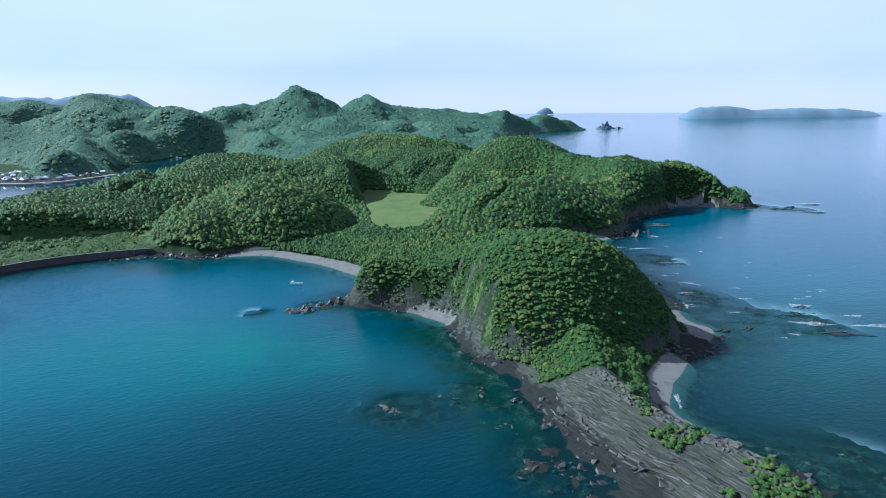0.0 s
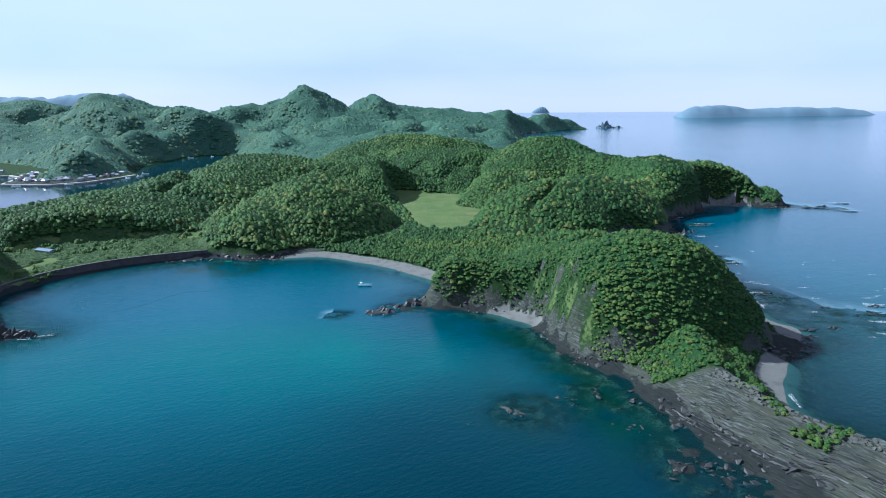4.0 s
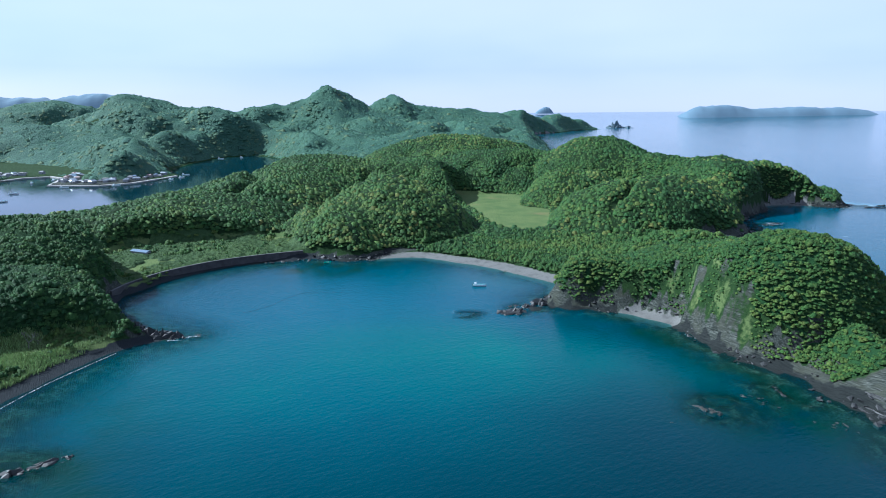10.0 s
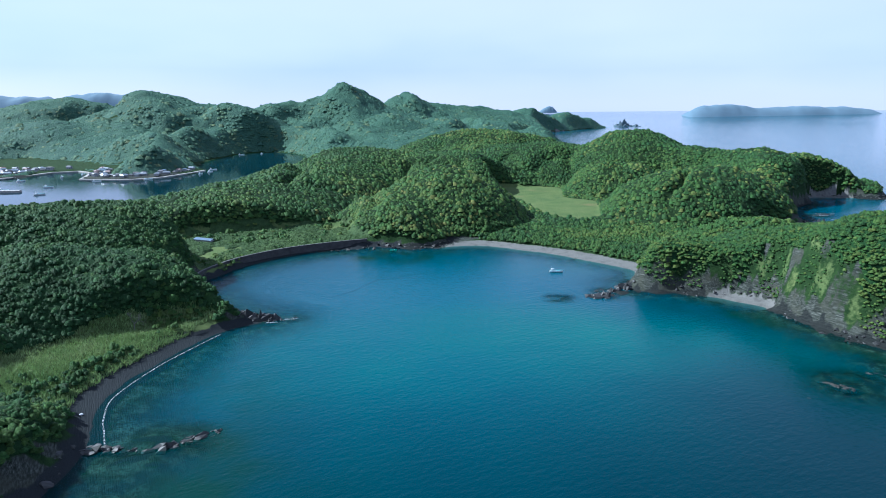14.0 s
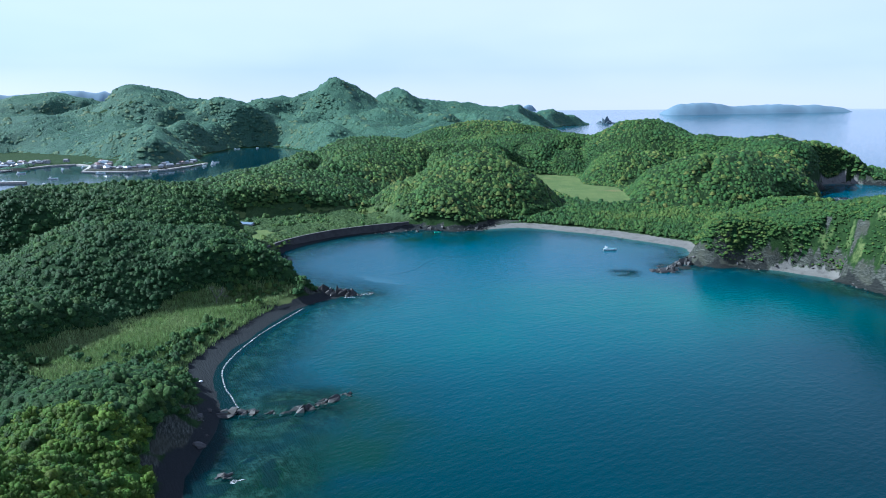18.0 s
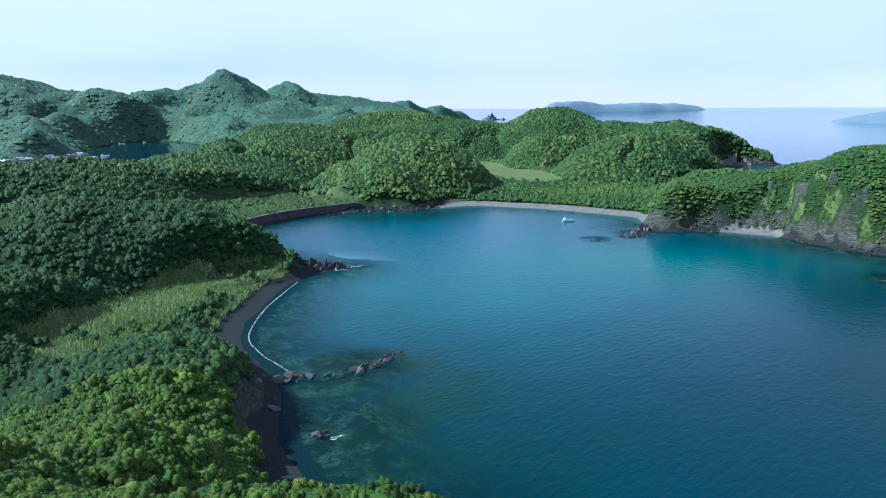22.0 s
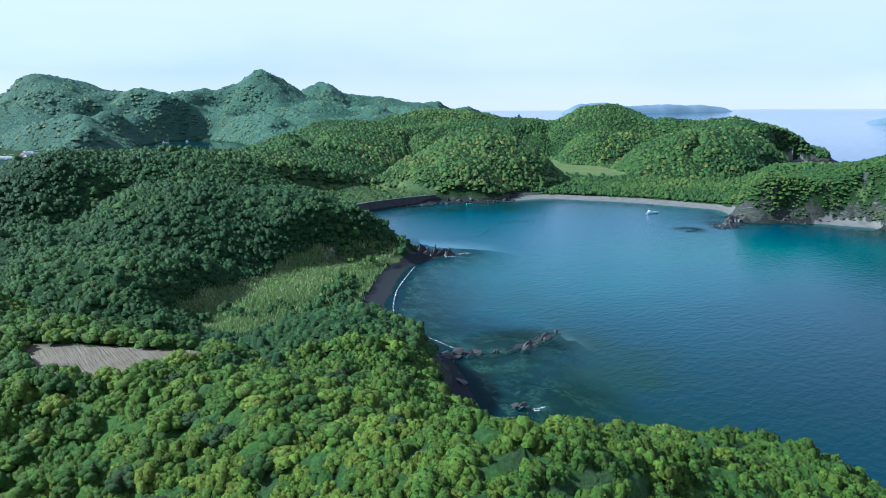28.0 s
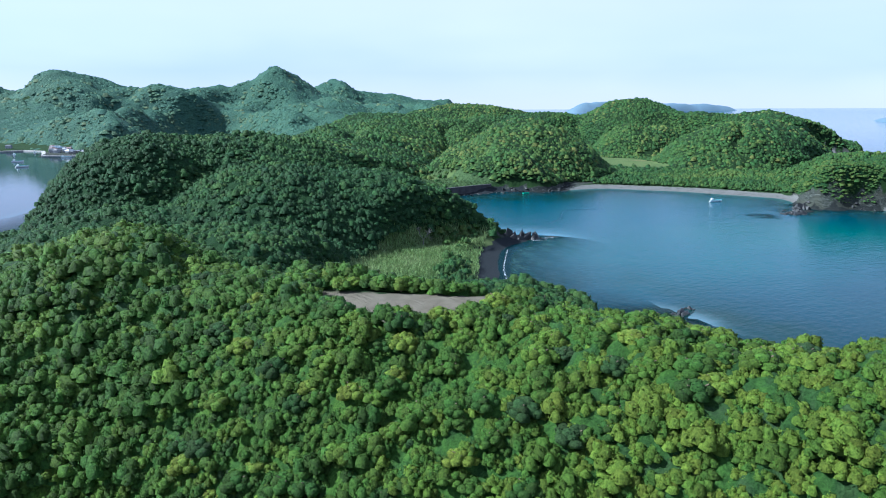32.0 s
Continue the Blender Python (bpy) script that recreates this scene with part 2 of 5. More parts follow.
def land(x, y):
    """Height of the ground (metres) and distance inland of the shore."""
    s = within(x, y, COAST)
    near = smooth(900, 500, y)
    s = s + fbm(x, y, 14, 3, 5) * 1.6 * near + fbm(x, y, 60, 3, 9) * 3.0 * (1 - near)
    total = np.zeros(x.shape)
    for ax, ay, bx, by, rx, ry, turn, top_a, top_b, power in HILLS:
        dx, dy = bx - ax, by - ay
        t = np.clip(((x - ax) * dx + (y - ay) * dy) / (dx * dx + dy * dy + 1e-9), 0, 1)
        ox, oy = x - ax - t * dx, y - ay - t * dy
        c, q = math.cos(turn), math.sin(turn)
        u, v = (ox * c + oy * q) / rx, (-ox * q + oy * c) / ry
        q2 = u * u + v * v
        if power > 1.15:     # rounded mound with a steep foot
            form = np.power(np.maximum(1 - q2 / 1.9, 0), 0.78) + 0.02 * np.exp(-q2)
        else:
            form = np.exp(-np.power(q2, power) * 0.85)
        total += ((top_a + (top_b - top_a) * t) * form) ** 11
    h = total ** (1 / 11)
    h = np.maximum(h - 3.8 * smooth(2, 9, h), 0)
    h = h * (1 + 0.06 * fbm(x, y, 34, 3, 21)) + 1.0 * fbm(x, y, 15, 3, 31) * smooth(4, 14, h)
    far_h = smooth(800, 1100, y)
    h = h * (1 + far_h * 0.17 * fbm(x, y, 130, 4, 41))
    gully = smooth(0.30, 0.0, np.abs(fbm(x, y, 190, 3, 43)))
    h = h * (1 - far_h * 0.34 * gully * smooth(104, 72, h))
    gully = smooth(0.26, 0.0, np.abs(fbm(x, y, 75, 3, 47)))
    h = h * (1 - smooth(395, 440, y) * (1 - far_h) * 0.30 * gully * smooth(36, 28, h))
    back = sandy_at(x, y) * smooth(900, 800, y)
    ramp = smooth(-1, 11, s - 6 * back) * (1 - far_h) + smooth(0, 50, s) * far_h
    base = np.where(s > 0, np.minimum(s * 0.16, 2.6) + smooth(12, 40, s) * 1.2, np.maximum(s * 0.16, -9))
    z = base + h * ramp
    crest = np.abs(fbm(x, y, 9, 3, 85))
    for rx, ry, size, level in REEFS:
        f = smooth(1.0, 0.3, np.hypot(x - rx, y - ry) / size)
        z = np.where(z < 0.3, z * (1 - f) + f * np.maximum(z, level - 2.2 * crest), z)
    flat = smooth(-14, 4, within(x, y, FIELD))
    z = z * (1 - flat) + flat * (5.0 + 0.15 * fbm(x, y, 20, 2, 3))
    for poly, level in ((REED_BED, 3.0), (MEADOW, 3.4), (VILLAGE_WEST, 2.4), (VILLAGE_EAST, 2.4)):
        f = smooth(-40 if level == 2.4 else -8, 5, within(x, y, poly))
        z = z * (1 - f) + f * (np.minimum(z, level + 0.4 * fbm(x, y, 9, 2, 3)))
    f = smooth(-6, 2, within(x, y, BARE))
    z = z * (1 - f) + f * (28.8 + 0.5 * fbm(x, y, 6, 3, 3))
    return z, s


def spread(stops):
    out = []
    for a, b, step in stops:
        out.append(np.arange(a, b, step))
    return np.concatenate(out)


XS = spread([(-1800, -700, 24), (-700, -430, 9), (-430, 345, 2.5), (345, 620, 16), (620, 661, 20)])
YS = spread([(-100, 30, 8), (30, 460, 2.5), (460, 800, 4), (800, 1300, 12), (1300, 2900, 20)])
GX, GY = np.meshgrid(XS, YS)
GZ, GS = land(GX, GY)
ROUGH = fbm(GX, GY, 5, 3, 77)
DZX, DZY = np.gradient(GZ, YS, XS)
STEEP = np.hypot(DZX, DZY)


def sample(grid, x, y):
    i = np.clip(np.searchsorted(XS, x) - 1, 0, len(XS) - 2)
    j = np.clip(np.searchsorted(YS, y) - 1, 0, len(YS) - 2)
    u, v = np.clip((x - XS[i]) / (XS[i + 1] - XS[i]), 0, 1), np.clip((y - YS[j]) / (YS[j + 1] - YS[j]), 0, 1)
    return (grid[j, i] * (1 - u) + grid[j, i + 1] * u) * (1 - v) + (grid[j + 1, i] * (1 - u) + grid[j + 1, i + 1] * u) * v


# ---- materials ----
def material(name):
    m = bpy.data.materials.new(name)
    m.use_nodes = True
    nt = m.node_tree
    return m, nt, nt.nodes, nt.links, nt.nodes["Principled BSDF"]


def mixed(nt, fac, a, b, how="MIX"):
    n = nt.nodes.new("ShaderNodeMix")
    n.data_type, n.blend_type = "RGBA", how
    for sock, val in ((n.inputs[0], fac), (n.inputs[6], a), (n.inputs[7], b)):
        if isinstance(val, (int, float)):
            sock.default_value = val
        elif isinstance(val, tuple):
            sock.default_value = (*val, 1) if len(val) == 3 else val
        else:
            nt.links.new(val, sock)
    return n.outputs[2]


def noise_of(nt, scale, detail=4, rough=0.6, coord=None):
    n = nt.nodes.new("ShaderNodeTexNoise")
    n.inputs["Scale"].default_value, n.inputs["Detail"].default_value, n.inputs["Roughness"].default_value = scale, detail, rough
    if coord is None:
        g = nt.nodes.new("ShaderNodeNewGeometry")
        coord = g.outputs["Position"]
    nt.links.new(coord, n.inputs["Vector"])
    return n.outputs[0]


def stretched(nt, sx, sy, sz, rot=0.0):
    g = nt.nodes.new("ShaderNodeNewGeometry")
    mp = nt.nodes.new("ShaderNodeMapping")
    mp.vector_type = "TEXTURE"
    mp.inputs["Scale"].default_value = (1 / sx, 1 / sy, 1 / sz)
    mp.inputs["Rotation"].default_value = (0, 0, rot)
    nt.links.new(g.outputs["Position"], mp.inputs["Vector"])
    return mp.outputs["Vector"]


def ranged(nt, value, a, b, lo=0.0, hi=1.0):
    n = nt.nodes.new("ShaderNodeMapRange")
    for k, v in enumerate((a, b, lo, hi)):
        n.inputs[k + 1].default_value = v
    nt.links.new(value, n.inputs[0])
    return n.outputs[0]


def attribute(nt, name):
    n = nt.nodes.new("ShaderNodeAttribute")
    n.attribute_name = name
    return n.outputs["Fac"]


def bumped(nt, bsdf, height, strength, distance):
    n = nt.nodes.new("ShaderNodeBump")
    n.inputs["Strength"].default_value, n.inputs["Distance"].default_value = strength, distance
    nt.links.new(height, n.inputs["Height"])
    nt.links.new(n.outputs["Normal"], bsdf.inputs["Normal"])
    return n


def ramp_of(nt, fac, stops):
    n = nt.nodes.new("ShaderNodeValToRGB")
    while len(n.color_ramp.elements) < len(stops):
        n.color_ramp.elements.new(0.5)
    for e, (p, c) in zip(n.color_ramp.elements, stops):
        e.position, e.color = p, (*c, 1)
    nt.links.new(fac, n.inputs[0])
    return n.outputs[0]


def plain(name, colour, rough=0.7, metal=0.0, vary=0.25, scale=1.5, bump=0.15):
    """A weathered surface of one colour with grain and stains."""
    m, nt, nodes, links, bsdf = material(name)
    dark = tuple(c * (1 - vary) for c in colour)
    light = tuple(min(1, c * (1 + vary)) for c in colour)
    col = mixed(nt, ranged(nt, noise_of(nt, scale, 5), 0.3, 0.7), dark, light)
    col = mixed(nt, ranged(nt, noise_of(nt, scale * 9, 3), 0.35, 0.75, 0, 0.3), col, dark)
    links.new(col, bsdf.inputs["Base Color"])
    bsdf.inputs["Roughness"].default_value, bsdf.inputs["Metallic"].default_value = rough, metal
    if bump:
        bumped(nt, bsdf, noise_of(nt, scale * 6, 4), bump, 0.05)
    return m


def foliage(name, by, stops, gloss=0.6, grain=2.2, vary=0.26):
    """Leaves: a tint for each tree, a smaller one for each leaf clump."""
    m, nt, nodes, links, bsdf = material(name)
    if by == "object":
        tint = nodes.new("ShaderNodeObjectInfo").outputs["Random"]
    else:
        tint = attribute(nt, "tint")
    col = ramp_of(nt, tint, stops)
    leaf = nodes.new("ShaderNodeNewGeometry").outputs["Random Per Island"]
    # Noise spots darkened to paint the shade in gaps between leaf sprays
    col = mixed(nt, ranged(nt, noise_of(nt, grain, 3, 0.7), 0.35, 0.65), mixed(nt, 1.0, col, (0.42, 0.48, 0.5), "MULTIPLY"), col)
    hsv = nodes.new("ShaderNodeHueSaturation")
    links.new(ranged(nt, leaf, 0, 1, 1 - vary, 1 + vary), hsv.inputs["Value"])
    links.new(ranged(nt, leaf, 0, 1, 0.485, 0.512), hsv.inputs["Hue"])
    links.new(col, hsv.inputs["Color"])
    links.new(hsv.outputs["Color"], bsdf.inputs["Base Color"])
    bsdf.inputs["Roughness"].default_value = gloss
    bsdf.inputs["Specular IOR Level"].default_value = 0.10
    bumped(nt, bsdf, noise_of(nt, grain * 1.5, 5, 0.75), 1.0, 0.8 / grain)
    tr = nodes.new("ShaderNodeBsdfTranslucent")
    links.new(hsv.outputs["Color"], tr.inputs["Color"])
    mx = nodes.new("ShaderNodeMixShader")
    mx.inputs[0].default_value = 0.2
    links.new(bsdf.outputs[0], mx.inputs[1])
    links.new(tr.outputs[0], mx.inputs[2])
    links.new(mx.outputs[0], nodes["Material Output"].inputs["Surface"])
    return m


GREENS = [(0.0, (0.048, 0.084, 0.029)), (0.12, (0.037, 0.082, 0.020)), (0.35, (0.059, 0.124, 0.021)), (0.6, (0.090, 0.164, 0.024)), (0.85, (0.134, 0.206, 0.027)), (1.0, (0.180, 0.230, 0.032))]
WOODS = [(0.0, (0.030, 0.076, 0.029)), (0.4, (0.047, 0.110, 0.031)), (0.75, (0.076, 0.146, 0.035)), (0.9, (0.120, 0.178, 0.042)), (1.0, (0.185, 0.198, 0.055))]
# Far leaves are paler and bluer: distance haze is mixed into their colour
HAZY_WOODS = [(0.0, (0.058, 0.134, 0.094)), (0.5, (0.076, 0.160, 0.102)), (0.85, (0.110, 0.186, 0.102)), (1.0, (0.160, 0.204, 0.104))]
REEDS = [(0.0, (0.19, 0.30, 0.10)), (0.5, (0.26, 0.37, 0.13)), (1.0, (0.34, 0.42, 0.18))]
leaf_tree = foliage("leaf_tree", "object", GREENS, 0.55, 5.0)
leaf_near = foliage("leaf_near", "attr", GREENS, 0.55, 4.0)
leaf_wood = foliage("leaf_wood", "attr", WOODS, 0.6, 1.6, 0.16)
leaf_haze = foliage("leaf_haze", "attr", HAZY_WOODS, 0.7, 0.5, 0.10)
# Undergrowth leaves are darkened: shade between the crowns is in their colour
leaf_under_shade = foliage("leaf_under_shade", "attr", [(0.0, (0.018, 0.048, 0.017)), (0.5, (0.028, 0.066, 0.020)), (1.0, (0.044, 0.086, 0.025))], 0.85, 3.0)
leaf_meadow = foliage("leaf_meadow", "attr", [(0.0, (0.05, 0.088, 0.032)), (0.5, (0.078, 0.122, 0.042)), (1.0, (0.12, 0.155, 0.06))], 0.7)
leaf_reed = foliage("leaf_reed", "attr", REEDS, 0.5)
bark = plain("bark", (0.16, 0.12, 0.085), 0.9, 0, 0.3, 4, 0.5)


def ground_material():
    m, nt, nodes, links, bsdf = material("ground_soil")
    # Near-black green: the shade below the trees is put into this colour
    shaded_soil = mixed(nt, ranged(nt, noise_of(nt, 0.35, 6), 0.35, 0.65), (0.010, 0.024, 0.008), (0.022, 0.046, 0.014))
    strata = noise_of(nt, 1.0, 6, 0.7, stretched(nt, 0.16, 2.4, 1.6, -1.09))
    rock = ramp_of(nt, strata, [(0.3, (0.010, 0.012, 0.010)), (0.46, (0.026, 0.031, 0.026)), (0.6, (0.066, 0.073, 0.064)), (0.75, (0.15, 0.158, 0.138))])
    rock = mixed(nt, ranged(nt, noise_of(nt, 0.12, 5), 0.45, 0.7), rock, (0.044, 0.048, 0.036))
    grit = noise_of(nt, 5.0, 5, 0.7)
    sand = mixed(nt, ranged(nt, grit, 0.3, 0.7), (0.09, 0.091, 0.085), (0.155, 0.155, 0.145))
    sand = mixed(nt, ranged(nt, noise_of(nt, 0.25, 5), 0.5, 0.7, 0, 0.7), sand, (0.065, 0.066, 0.062))
    dark = mixed(nt, ranged(nt, grit, 0.3, 0.7), (0.010, 0.0125, 0.014), (0.030, 0.035, 0.038))
    turf = mixed(nt, ranged(nt, noise_of(nt, 0.08, 6), 0.35, 0.65), (0.062, 0.098, 0.034), (0.092, 0.122, 0.044))
    turf = mixed(nt, ranged(nt, noise_of(nt, 0.03, 4), 0.62, 0.72, 0, 0.5), turf, (0.15, 0.115, 0.06))
    earth = mixed(nt, ranged(nt, noise_of(nt, 0.4, 6), 0.35, 0.7), (0.105, 0.092, 0.068), (0.16, 0.142, 0.108))
    bed = mixed(nt, ranged(nt, noise_of(nt, 0.22, 6), 0.42, 0.6), (0.022, 0.026, 0.016), (0.13, 0.13, 0.095))
    bed = mixed(nt, ranged(nt, noise_of(nt, 1.1, 5, 0.7), 0.45, 0.62), bed, (0.03, 0.028, 0.018))
    edge = ranged(nt, noise_of(nt, 0.6, 5), 0.0, 1.0, -0.35, 0.35)
    wet_rock = mixed(nt, ranged(nt, strata, 0.35, 0.65), (0.009, 0.011, 0.011), (0.026, 0.030, 0.028))
    col = shaded_soil
    for name, layer in (("rock", rock), ("turf", turf), ("earth", earth), ("wet", wet_rock), ("sand", sand), ("dark", dark), ("bed", bed)):
        add = nodes.new("ShaderNodeMath")
        add.operation = "ADD"
        links.new(attribute(nt, name), add.inputs[0])
        links.new(edge, add.inputs[1])
        col = mixed(nt, ranged(nt, add.outputs[0], 0.4, 0.6), col, layer)
    links.new(col, bsdf.inputs["Base Color"])
    bsdf.inputs["Roughness"].default_value = 0.9
    bsdf.inputs["Specular IOR Level"].default_value = 0.06
    bumped(nt, bsdf, strata, 0.7, 0.6)
    return m


def water_material():
    m, nt, nodes, links, bsdf = material("sea_water")
    deep = mixed(nt, ranged(nt, noise_of(nt, 0.006, 3), 0.4, 0.65), (0.0002, 0.0140, 0.0215), (0.0003, 0.0205, 0.030))
    deep = mixed(nt, attribute(nt, "bay"), deep, (0.0006, 0.066, 0.106))
    col = mixed(nt, attribute(nt, "shoal"), deep, (0.001, 0.078, 0.078))
    col = mixed(nt, attribute(nt, "weed_and_reflection"), col, (0.0015, 0.024, 0.019))
    links.new(col, bsdf.inputs["Base Color"])
    bsdf.inputs["Roughness"].default_value = 0.06
    bsdf.inputs["IOR"].default_value = 1.33
    # Sheen raised on the open sea and inlet, standing in for pale haze
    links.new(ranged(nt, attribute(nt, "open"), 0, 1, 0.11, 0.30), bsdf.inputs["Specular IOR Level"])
    wave = mixed(nt, 0.4, noise_of(nt, 0.35, 4, 0.6, stretched(nt, 1.0, 1.9, 1, 0.5)), noise_of(nt, 0.06, 3, 0.5, stretched(nt, 0.8, 1.8, 1, 0.3)))
    ripple = bumped(nt, bsdf, wave, 0.4, 0.5)
    links.new(ranged(nt, attribute(nt, "calm"), 0, 1, 0.6, 0.06), ripple.inputs["Strength"])
    clear = nodes.new("ShaderNodeBsdfTransparent")
    clear.inputs["Color"].default_value = (0.55, 0.85, 0.85, 1)
    mx = nodes.new("ShaderNodeMixShader")
    links.new(attribute(nt, "clear"), mx.inputs[0])
    links.new(bsdf.outputs[0], mx.inputs[1])
    links.new(clear.outputs[0], mx.inputs[2])
    links.new(mx.outputs[0], nodes["Material Output"].inputs["Surface"])
    return m


ground_mat = ground_material()
water_mat = water_material()


# ---- building blocks ----
def raw_mesh(name, verts, tris, mat, attrs=(), smooth_faces=False):
    """A mesh from arrays: n x 3 places and m x 3 or m x 4 corners."""
    verts, tris = np.ascontiguousarray(verts, np.float32), np.ascontiguousarray(tris, np.int32)
    me = bpy.data.meshes.new(name)
    k = tris.shape[1]
    me.vertices.add(len(verts))
    me.vertices.foreach_set("co", verts.ravel())
    me.loops.add(tris.size)
    me.loops.foreach_set("vertex_index", tris.ravel())
    me.polygons.add(len(tris))
    me.polygons.foreach_set("loop_start", np.arange(0, tris.size, k, dtype=np.int32))
    me.polygons.foreach_set("use_smooth", np.full(len(tris), smooth_faces))
    for key, values in attrs:
        me.attributes.new(key, "FLOAT", "POINT").data.foreach_set("value", np.ascontiguousarray(values, np.float32))
    me.materials.append(mat)
    me.update(calc_edges=True)
    return me


def part(name, bm, mat, parent, label=""):
    me = bpy.data.meshes.new(name)
    bm.to_mesh(me)
    bm.free()
    me.materials.append(mat)
    ob = new(name, me)
    ob.parent = parent
    if label:
        ob["label"] = label
    return ob


def grid_faces(rows, cols, keep=None):
    idx = np.arange(rows * cols).reshape(rows, cols)
    q = np.stack([idx[:-1, :-1], idx[:-1, 1:], idx[1:, 1:], idx[1:, :-1]], -1)
    return q[keep] if keep is not None else q.reshape(-1, 4)


# ---- ground ----
IN_FIELD, IN_REED, IN_MEADOW = within(GX, GY, FIELD), within(GX, GY, REED_BED), within(GX, GY, MEADOW)
IN_VILLAGE = np.maximum(within(GX, GY, VILLAGE_WEST), within(GX, GY, VILLAGE_EAST))
IN_BARE, IN_SCRUB = within(GX, GY, BARE), within(GX, GY, SCRUB)
low = smooth(3.2, 2.2, GZ) * smooth(30, 18, GS)


def blob(x, y, rx, ry):
    return smooth(1.15, 0.8, np.hypot((GX - x) / rx, (GY - y) / ry))


sandy = sandy_at(GX, GY)
black = smooth(-205, -212, GX) * smooth(400, 385, GY) * smooth(-430, -400, GX)
m_dark = smooth(2.6, 1.8, GZ) * smooth(30, 18, GS) * np.maximum(black, blob(-180, 388, 22, 14)) * smooth(-1.2, -0.2, GZ)
m_sand = smooth(1.9, 1.2, GZ) * smooth(30, 18, GS) * sandy * smooth(-1.5, -0.3, GZ)
m_rock = smooth(0.7, 1.0, STEEP + 0.3 * ROUGH) * smooth(20, 11, GS) * smooth(9 + 4 * smooth(330, 300, GY) * smooth(-60, -40, GX), 4, GZ + 4.5 * ROUGH)
m_rock = m_rock * (1 - smooth(365, 375, GY) * smooth(420, 410, GY) * smooth(-60, -90, GX))
m_rock = np.maximum(m_rock, low * (1 - sandy) * (1 - black) * smooth(860, 800, GY))
scar = np.maximum.reduce([0.7 * blob(34, 207, 6, 6), blob(242, 588, 12, 12), 0.6 * blob(19, 249, 5, 4), 0.6 * blob(38, 220, 5, 4), 0.5 * blob(14, 236, 5, 6), 0.5 * blob(-33, 292, 6, 4)])
m_rock = np.maximum(m_rock, scar * smooth(-0.6, 0.2, ROUGH + 0.3))
spit = within(GX, GY, curve_through([(26, 193), (50, 191), (62, 182), (88, 150), (100, 120), (60, 98), (34, 140)], True, 3))
m_rock = np.maximum(m_rock, smooth(-3, 3, spit) * smooth(0.75, 0.35, blob(74, 128, 5, 7) + 0.4 * ROUGH))
m_sand = m_sand * (1 - smooth(-3, 3, spit))
spit_turf = smooth(1.1, 0.5, np.hypot((GX - 52 - 0.1 * (190 - GY)) / 5, (GY - 184) / 16)) * smooth(-0.5, 0.3, ROUGH + 0.2)
west_face = smooth(15, 7, GS + 6 * fbm(GX, GY, 12, 3, 35)) * smooth(198, 206, GY) * smooth(300, 282, GY) * smooth(60, 44, GX) * smooth(-50, -36, GX) * smooth(1.0, 2.5, GZ)
m_rock = np.maximum(m_rock, west_face * smooth(0.22, 0.5, fbm(GX, GY, 8, 3, 37)))
m_bed = smooth(-0.2, -1.2, GZ)
ground_attrs = [("rock", m_rock), ("turf", np.maximum.reduce([smooth(-3, 2, IN_FIELD), smooth(-6, 2, IN_REED), smooth(-4, 4, IN_MEADOW), 0.55 * spit_turf, 0.62 * west_face * (1 - m_rock) * smooth(-0.5, 0.2, ROUGH)])),
                ("earth", smooth(-2, 1.5, IN_BARE)), ("wet", m_rock * smooth(2.4 + 1.6 * smooth(-3, 3, spit), 1.2, GZ + 1.2 * ROUGH) * smooth(900, 800, GY)), ("sand", m_sand), ("dark", m_dark), ("bed", m_bed)]
crag = np.maximum(m_rock, 0) * (0.9 * fbm(GX, GY, 6, 4, 51) + 0.5 * np.abs(fbm(GX * 0.35 + GY * 0.9, GY * 0.4 - GX, 4, 3, 53)))
GZ = GZ + crag * smooth(-3, 3, GZ + 2)
ground = new("ground", raw_mesh("ground", np.stack([GX, GY, GZ], -1).reshape(-1, 3), grid_faces(*GX.shape, (GZ[:-1, :-1] > -7) | (GZ[1:, 1:] > -7)), ground_mat,
                                [(k, v.ravel()) for k, v in ground_attrs], True))
tagged(ground, "wooded hilly coast with dark cliffs, pale beaches and a grassy field", "ground", kind="structure")

# ---- sea ----
far_out = np.array([750, 900, 1200, 1700, 2400, 3200, 3800, 4200, 4500, 4800, 5200.0])
WX = np.concatenate([-1800 - far_out[::-1] + 650, XS, far_out])
WY = np.concatenate([-far_out[::-1] + 500, YS, 2900 + np.array([60, 300, 700, 1100, 1400, 1700, 2100.0])])
SX, SY = np.meshgrid(WX, WY)
SR = np.hypot(SX, SY)
depth = -sample(GZ, SX, SY)
off = (SX < XS[0]) | (SX > XS[-1]) | (SY < YS[0]) | (SY > YS[-1])
depth = np.where(off, 9.0, depth)
SZ = 45 * smooth(3800, 5600, SR)


def patch(x, y, rx, ry, turn=0.0):
    c, q = math.cos(radians(turn)), math.sin(radians(turn))
    u, v = ((SX - x) * c + (SY - y) * q) / rx, (-(SX - x) * q + (SY - y) * c) / ry
    return np.exp(-(u * u + v * v))


near_sea = smooth(900, 500, SY) * (1 - off)
shoal = 0.72 * patch(-62, 232, 64, 28, -18) + 0.5 * patch(-95, 215, 60, 40) + 0.55 * patch(-70, 340, 40, 22) + 0.7 * patch(150, 225, 50, 40) + 0.35 * patch(-195, 215, 20, 40) + 0.4 * patch(-150, 240, 70, 60) + 0.3 * patch(-170, 180, 60, 50) + 0.4 * patch(200, 300, 60, 80)
shoal = np.clip(0.7 * shoal * (0.75 + 0.5 * fbm(SX, SY, 40, 4, 61)), 0, 1) * near_sea
